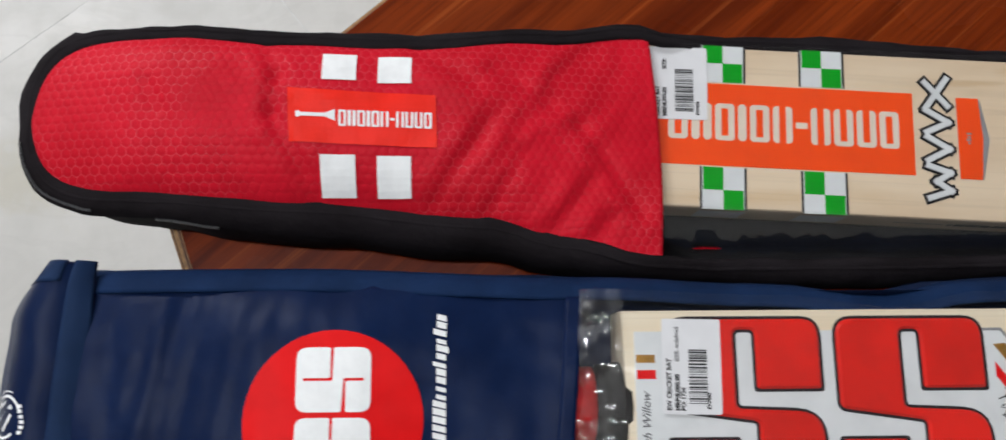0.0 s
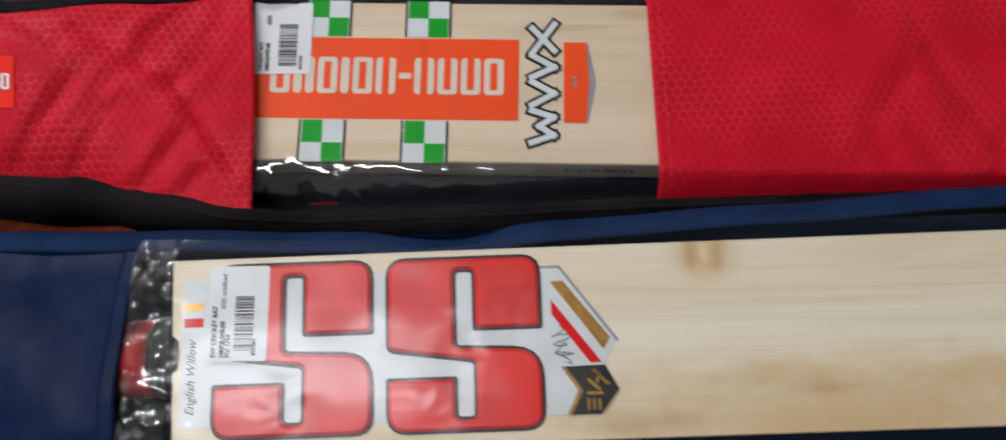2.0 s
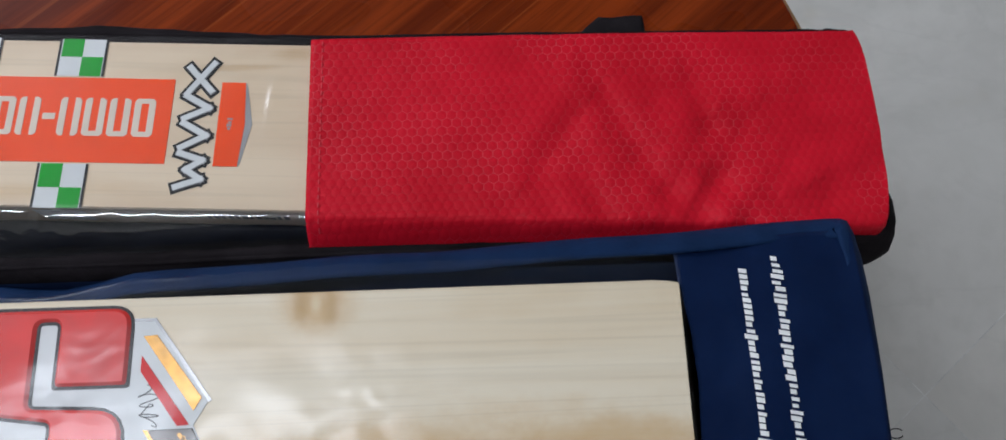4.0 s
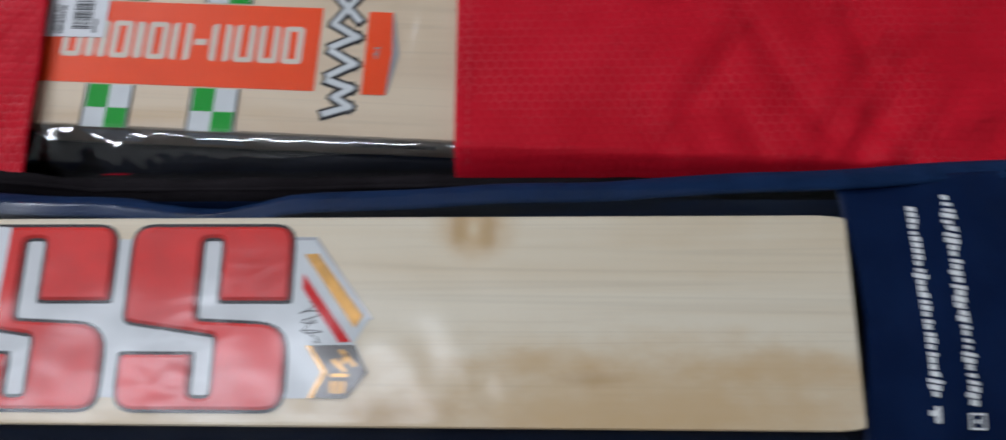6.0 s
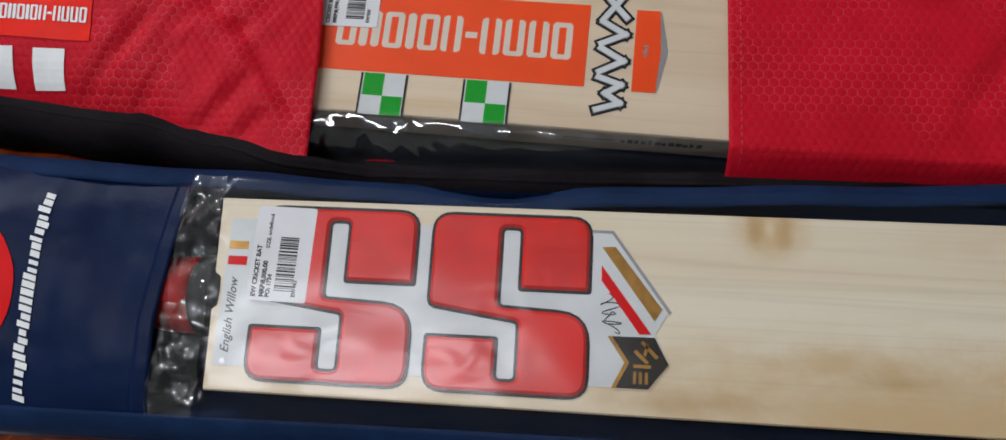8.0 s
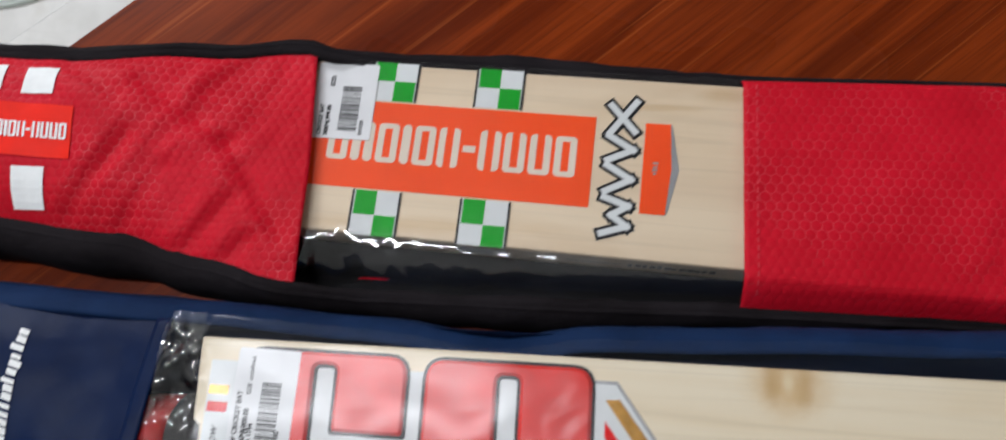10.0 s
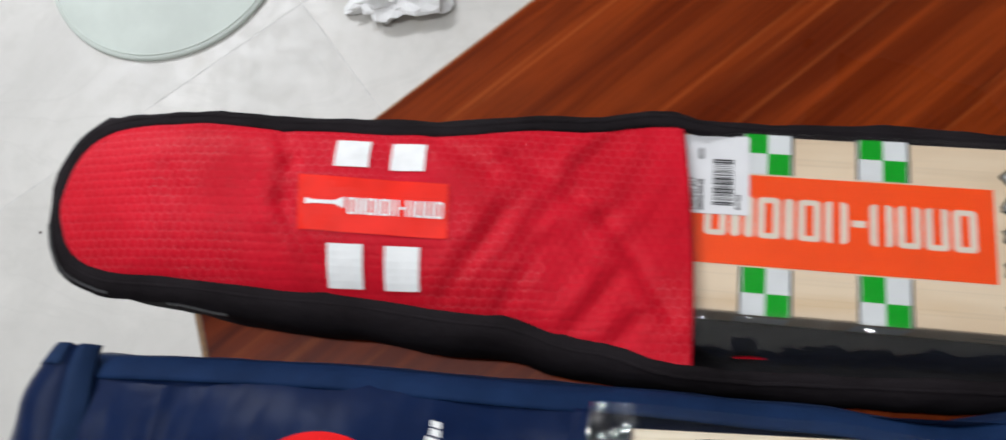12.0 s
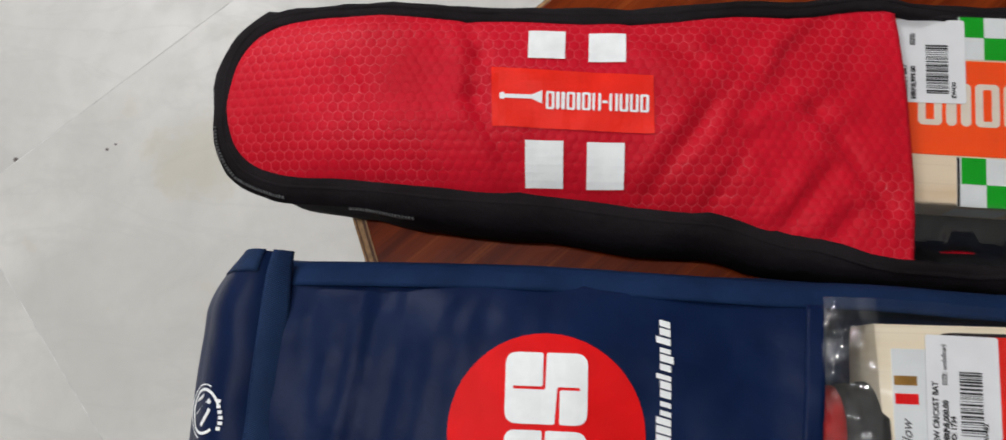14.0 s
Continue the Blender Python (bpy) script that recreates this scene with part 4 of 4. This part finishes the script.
seam = [top_r(x) + lift_r(x) - drop(x, y) for x, y in red_line]
grow = [out_r(x) for x, y in red_line]
low = [TOP + 0.0015 + 0.014 * max(0.0, min(1.0, (-0.30 - x) / 0.07)) ** 2 for x, y in red_line]


def held(x, y):
    """The toe end is drawn in under the panel but for its south corner."""
    return 1.0 - 0.78 * max(0.0, min(1.0, (x - 0.60) / 0.02)) * max(0.0, min(1.0, (y - 0.095) / 0.03)) - 0.5 * max(0.0, min(1.0, (x - 0.27) / 0.04)) * max(0.0, min(1.0, (y - 0.20) / 0.01)) * (x < 0.61)


rings = []
for d, f, lift in ((-0.0035, 1.0, -0.004), (-0.0035, 1.0, 0.0012), (0.0, 1.0, 0.0022), (0.006, 1.0, 0.001), (0.0125, 0.93, 0.0), (0.0155, 0.72, 0.0), (0.0175, 0.4, 0.0), (0.0165, 0.12, 0.0), (0.012, 0.0, 0.0)):
    rings.append([(x, y, b + (z - b) * f + lift) for (x, y), z, b in zip(grown(red_line, [d * (g * held(x, y) if d > 0 else 1) * (0.70 if d > 0 and y > 0.19 and -0.33 < x < 0.0 else 1.0) * (1 - (0.62 * max(0.0, min(1.0, (-0.24 - x) / 0.10)) if f < 0.9 and y < 0.17 else 0)) + 0.0017 * wrinkle(x, y, 45, d * 80) + 0.0009 * wrinkle(x, y, 130, d * 200) for g, (x, y) in zip(grow, red_line)]), seam, low)])
loft("black_gusset", rings, BLACK, red, "black side gusset and edge binding", (False, True))


piping = grown(red_line, [0.0035 * (0.7 + 0.3 * g) * held(x, y) + 0.0005 * wrinkle(x, y, 80, 1) for g, (x, y) in zip(grow, red_line)])
ring_p = [Vector((x, y, z + 0.0006)) for (x, y), z in zip(piping, seam)]
tube("piping", ring_p + [ring_p[0]], 0.0016, BLACK, red, "stitched black piping along the seam", 8, 0.8)


HANDLE_FOLDS = (((-0.122, 0.216), (-0.086, 0.196)), ((-0.077, 0.170), (-0.110, 0.122)), ((-0.054, 0.154), (-0.078, 0.114)), ((-0.012, 0.137), (-0.038, 0.105)), ((0.000, 0.113), (-0.014, 0.097)),
                ((-0.073, 0.206), (-0.019, 0.173)), ((-0.019, 0.173), (0.020, 0.117)), ((-0.013, 0.227), (-0.036, 0.201)), ((-0.214, 0.216), (-0.205, 0.197)), ((-0.205, 0.197), (-0.208, 0.173)), ((-0.208, 0.173), (-0.182, 0.124)), ((-0.283, 0.191), (-0.276, 0.177)))
TOE_FOLDS = (((0.458, 0.192), (0.497, 0.115)), ((0.519, 0.182), (0.529, 0.153)), ((0.529, 0.153), (0.501, 0.110)), ((0.550, 0.155), (0.526, 0.123)), ((0.450, 0.166), (0.424, 0.132)), ((0.535, 0.123), (0.548, 0.108)),
             ((0.599, 0.111), (0.583, 0.095)), ((0.575, 0.107), (0.552, 0.091)), ((0.530, 0.118), (0.516, 0.095)))


def folds(x, y, lines, width, depth):
    """Soft valleys along short lines in the cloth, with a low swell beside each."""
    z = 0.0
    for (ax, ay), (bx, by) in lines:
        dx, dy = bx - ax, by - ay
        size = math.hypot(dx, dy)
        t = ((x - ax) * dx + (y - ay) * dy) / (size * size)
        c = max(0.0, min(1.0, t))
        d = math.hypot(x - ax - c * dx, y - ay - c * dy) / width
        if d < 4:
            side = math.copysign(1.0, (x - ax) * dy - (y - ay) * dx)
            z += depth * (-math.exp(-d * d) + 0.40 * math.exp(-((d - 2.0) / 1.3) ** 2) * (0.5 + 0.5 * side))
    return z


def red_skin(x, v):
    a, b = red_edge(x)
    y = a + (b - a) * v
    e = abs(2 * v - 1)
    if x < 0.04:
        crown = 1 - e ** 3.2
    else:
        # tight over the blade, then sloping to the seam on the south side
        lip = max(a + 0.003, 0.1190 - 0.0507 * (x - 0.03))
        e2 = max(0.0, (y - lip) / (a - lip)) if y < lip else max(0.0, (y - 0.217) / max(b - 0.217, 1e-4)) ** 2
        crown = 1 - min(1.0, e2) ** 1.4
    z = top_r(x) + lift_r(x) - (drop(x, y) + tilt(x, y)) * (1 - crown) + tilt(x, y)
    if x < 0.04:
        calm = 1 - e ** 8
        z += calm * (0.0010 * wrinkle(x, y, 38, 2) + 0.0005 * wrinkle(x, y, 90, 8))
        env = math.exp(-((x + 0.04) / 0.06) ** 2)
        z += calm * folds(x, y, HANDLE_FOLDS, 0.0052, 0.0020)
        z += calm * 0.0007 * env * math.sin((x * 0.80 - y * 0.60) * 230 + 4 * wrinkle(x, y, 22, 4)) * (0.5 + abs(wrinkle(x, y, 16, 9)) * 1.6)
    else:
        env = max(0.0, min(1.0, (x - 0.38) / 0.12))
        z += folds(x, y, TOE_FOLDS, 0.0085, 0.0019) * (1 - e ** 10)
        z += 0.0005 * env * math.sin((x * 0.62 - y * 0.78 * (1 if y < 0.15 else -1)) * 210 + 3 * wrinkle(x, y, 18, 6)) * (1.15 - v)
        z += 0.0005 * wrinkle(x, y, 45, 3)
        z += 0.0030 * max(0, 0.35 - v) * math.sin(x * 230 + y * 120 + 2 * wrinkle(x, y, 20, 1)) * min(1, max(0, (x - 0.36) / 0.1))
    return (x, y, z)


def handle_x(t, v):
    return -0.356 + t * (0.356 + 0.031 + 0.003 * math.sin(v * 3) - 0.004 * v)


sheet("handle_panel", lambda t, v: red_skin(handle_x(t, v), v), [1 - (1 - t) ** 1.0 if t > 0.1 else t * t * 10 * (1.0) for t in spread(0, 1, 150)], spread(0, 1, 64), RED, red, "red honeycomb ripstop panel", 0.0012)
sheet("toe_panel", red_skin, spread(0.2855, 0.60, 120) + [0.632 - 0.032 * (1 - k / 14) ** 3 for k in range(1, 15)], spread(0, 1, 64), RED, red, "red honeycomb ripstop panel", 0.0012)
sheet("inner_lining", lambda x, v: (x, 0.087 + 0.14 * v, 0.4545 + 0.028 * max(0, abs(2 * v - 1) - 0.75) * 4), spread(0.02, 0.30, 30), spread(0, 1, 24), LINING, red, "black inside lining")
tube("lining_fold", [(0.045 + 0.045 * t, 0.0925 + 0.004 * math.sin(t * 3), 0.4615) for t in spread(0, 1, 14)], 0.0045, RED, red, "fold of red inner cloth", 8, 0.6)


def film_b(x, v):
    y0, y1 = south_r(x) + 0.0025, north_r(x) - 0.0008
    y = y0 + (y1 - y0) * v
    mid = 0.1225 - 0.06 * (x - 0.03)
    z = 0.4945 if y > mid else 0.4945 - 0.0175 * ((mid - y) / (mid - y0)) ** 2.0
    slack = max(0.0, (mid + 0.006 - y) / 0.03)
    z += 0.0004 * wrinkle(x, y, 40, 5) + min(1, slack) * (0.0068 * wrinkle(x * 1.3, y * 0.5, 44, 6) + 0.0024 * (0.4 - abs(wrinkle(x * 1.1, y, 70, 2)))) * (0.12 + 1.08 * max(0.0, min(1.0, (0.19 - x) / 0.06)))
    z += 0.0012 * wrinkle(x * 1.3, y * 0.35, 48, 8) * max(0.0, min(1.0, (x - 0.20) / 0.04))
    z += 0.0016 * math.exp(-((x - 0.262 - 0.1 * (y - 0.17)) / 0.0042) ** 2 - ((y - 0.178) / 0.022) ** 2)
    return (x, y, z)


def fold_at(x):
    y0, y1 = south_r(x) + 0.0025, north_r(x) - 0.0008
    return (0.1245 - 0.06 * (x - 0.03) - y0) / (y1 - y0)


sheet("clear_window", lambda x, v: film_b(x, fold_at(x) + (1 - fold_at(x)) * v), spread(0.0285, 0.2875, 230), spread(0, 1, 40), TAUT_FILM, red, "clear plastic window")
sheet("loose_film", lambda x, v: film_b(x, fold_at(x) * v), spread(0.0285, 0.2875, 220), spread(0, 1, 40), FILM, red, "loose crinkled side of the clear window")


def red_z(x, y):
    a, b = red_edge(x)
    return red_skin(x, min(1, max(0, (y - a) / max(b - a, 1e-4))))[2]


def printed(name, points, material, lift, label=""):
    return on_skin(cut_up(plate(name, points, 0, 0.0002, material, red, label), 0.004), red_z, lift)


for x0, y0, x1, y1 in ((-0.1785, 0.1945, -0.1580, 0.2115), (-0.1450, 0.1930, -0.1245, 0.2105), (-0.1790, 0.1245, -0.1580, 0.1490), (-0.1450, 0.1240, -0.1245, 0.1485)):
    printed("white_square", rect(x0, y0, x1, y1), WHITE, 0.0006, "white printed square")
patch = printed("logo_patch", [(-0.1975, 0.1565), (-0.1985, 0.1890), (-0.1095, 0.1855), (-0.1085, 0.1535)], PATCH_RED, 0.0005, "bright scarlet printed patch")
ink = many("patch_print", [[(x - 0.168, y + 0.1695 - 0.02 * x) for x, y in p] for p in blocks("oiioiov-vuuo", 0.0, 0.00565, -0.0035, 0.0062, 0.0015)], 0, 0.0002, WHITE, red, "white print on the patch")
on_skin(ink, red_z, 0.0010)
on_skin(many("patch_print", [[(-0.1935, 0.1715), (-0.1935, 0.1745), (-0.1915, 0.1750), (-0.1905, 0.1740), (-0.1760, 0.1738), (-0.1700, 0.1760), (-0.1700, 0.1690), (-0.1760, 0.1716), (-0.1905, 0.1718), (-0.1915, 0.1710)]], 0, 0.0002, WHITE, red, "white bat-shaped print"), red_z, 0.0010)

stitches = [rect(0.2925, y, 0.2932, y + 0.0028) for y in spread(0.096, 0.215, 26)]
on_skin(many("stitching", stitches, 0, 0.0003, STITCH, red, "line of pale red stitches beside the window"), red_z, 0.0004)
# zip teeth in two stretches of the gusset, a carrying strap and a corner of binding
def zip_run(x0, x1, pitch, upper, lower):
    """A row of teeth along the south side of the gusset, between two of its rings."""
    line = [(Vector(p) + Vector(q)) / 2 for p, q in zip(rings[upper], rings[lower]) if x0 < p[0] < x1 and p[1] < 0.168]
    bm, left = bmesh.new(), 0.0
    for p, q in zip(line, line[1:]):
        d = q - p
        out = Vector((-d.y, d.x, 0)).normalized()
        while left < d.length:
            c = p + d.normalized() * left + out * 0.0006
            bmesh.ops.create_cube(bm, size=1.0, matrix=Matrix.Translation(c) @ Matrix.Rotation(math.atan2(out.y, out.x), 4, "Z") @ Matrix.Diagonal((0.0016, 0.0011, 0.0024, 1)))
            left += pitch
        left -= d.length
    part("zip_teeth", bm, ZIP, red, "black zip teeth")


zip_run(-0.385, -0.315, 0.0020, 3, 4)
zip_run(-0.285, -0.240, 0.0020, 4, 5)
sheet("strap", lambda s, v: (0.457 + 0.045 * s, 0.222 + 0.030 * v * (0.55 + 0.45 * min(1, s * 3)), 0.4600 + 0.004 * math.sin(3 * v) + 0.001 * math.sin(9 * s)), spread(0, 1, 16), spread(0, 1, 10), BLACK, red, "black webbing strap loop", 0.003)

# ---- things on the floor beyond the table ----
def round_base(cx, cy, r):
    base = thing("round_base", (cx, cy, 0), "round greenish-white plastic base standing on the marble floor", "stand base")
    prof = ((0.995, 0.0), (1.0, 0.003), (0.995, 0.0055), (0.98, 0.0070), (0.95, 0.0082), (0.90, 0.0098), (0.80, 0.0125), (0.60, 0.018), (0.35, 0.024), (0.15, 0.026))
    rings = [[(cx + r * q * math.cos(a), cy + r * q * math.sin(a), z) for a in (2 * math.pi * i / 72 for i in range(72))] for q, z in prof]
    loft("dish", rings, POT, base, "greenish-white moulded plastic dish")
    tube("rim", [(cx + r * 0.962 * math.cos(a), cy + r * 0.962 * math.sin(a), 0.0075) for a in spread(0, 2 * math.pi, 73)], 0.0014, POT, base, "rounded rim", 8)


round_base(-0.660, 0.715, 0.182)


def crumpled_tissue(cx, cy):
    bm = bmesh.new()
    bmesh.ops.create_icosphere(bm, subdivisions=4, radius=1.0)
    for v in bm.verts:
        d = v.co.normalized()
        k = 1 + 0.55 * noise.noise(d * 1.9 + Vector((3, 1, 5))) + 0.35 * abs(noise.noise(d * 5.0)) + 0.12 * noise.noise(d * 14)
        v.co = Vector((cx + 0.062 * k * d.x, cy + 0.042 * k * d.y, max(0.001, 0.016 + 0.022 * k * d.z)))
    ob = part("crumpled_tissue", bm, TISSUE)
    tagged(ob, "crumpled white tissue lying on the marble floor", "tissue")


crumpled_tissue(-0.31, 0.635)

# ---- floor tiles, laid on the slant ----
def floor_tiles(size, joint, turn, origin):
    half, bev = (size - joint) / 2, 0.0003
    bm = bmesh.new()
    for z, h in ((-0.012, half), (-0.0004, half), (0.0, half - bev)):
        for sx, sy in ((-1, -1), (1, -1), (1, 1), (-1, 1)):
            bm.verts.new((sx * h, sy * h, z))
    bm.verts.ensure_lookup_table()
    for k in (0, 4):
        for i in range(4):
            j = (i + 1) % 4
            bm.faces.new([bm.verts[q] for q in (k + i, k + j, k + 4 + j, k + 4 + i)])
    bm.faces.new([bm.verts[q] for q in (8, 9, 10, 11)])
    me = bpy.data.meshes.new("floor_tile")
    bm.to_mesh(me)
    bm.free()
    me.materials.append(MARBLE)
    turned = Matrix.Rotation(radians(turn), 4, "Z")
    for i in range(-6, 7):
        for j in range(-6, 7):
            p = Vector((*origin, 0)) + turned @ Vector(((i + 0.5) * size, (j + 0.5) * size, 0))
            if -2.0 < p.x < 2.2 and -1.8 < p.y < 2.2:
                ob = new("floor_tile", me)
                ob.matrix_world = Matrix.Translation(p) @ turned
                ob.parent = floor


floor_tiles(0.660, 0.0010, 39, (-0.958, 0.208))
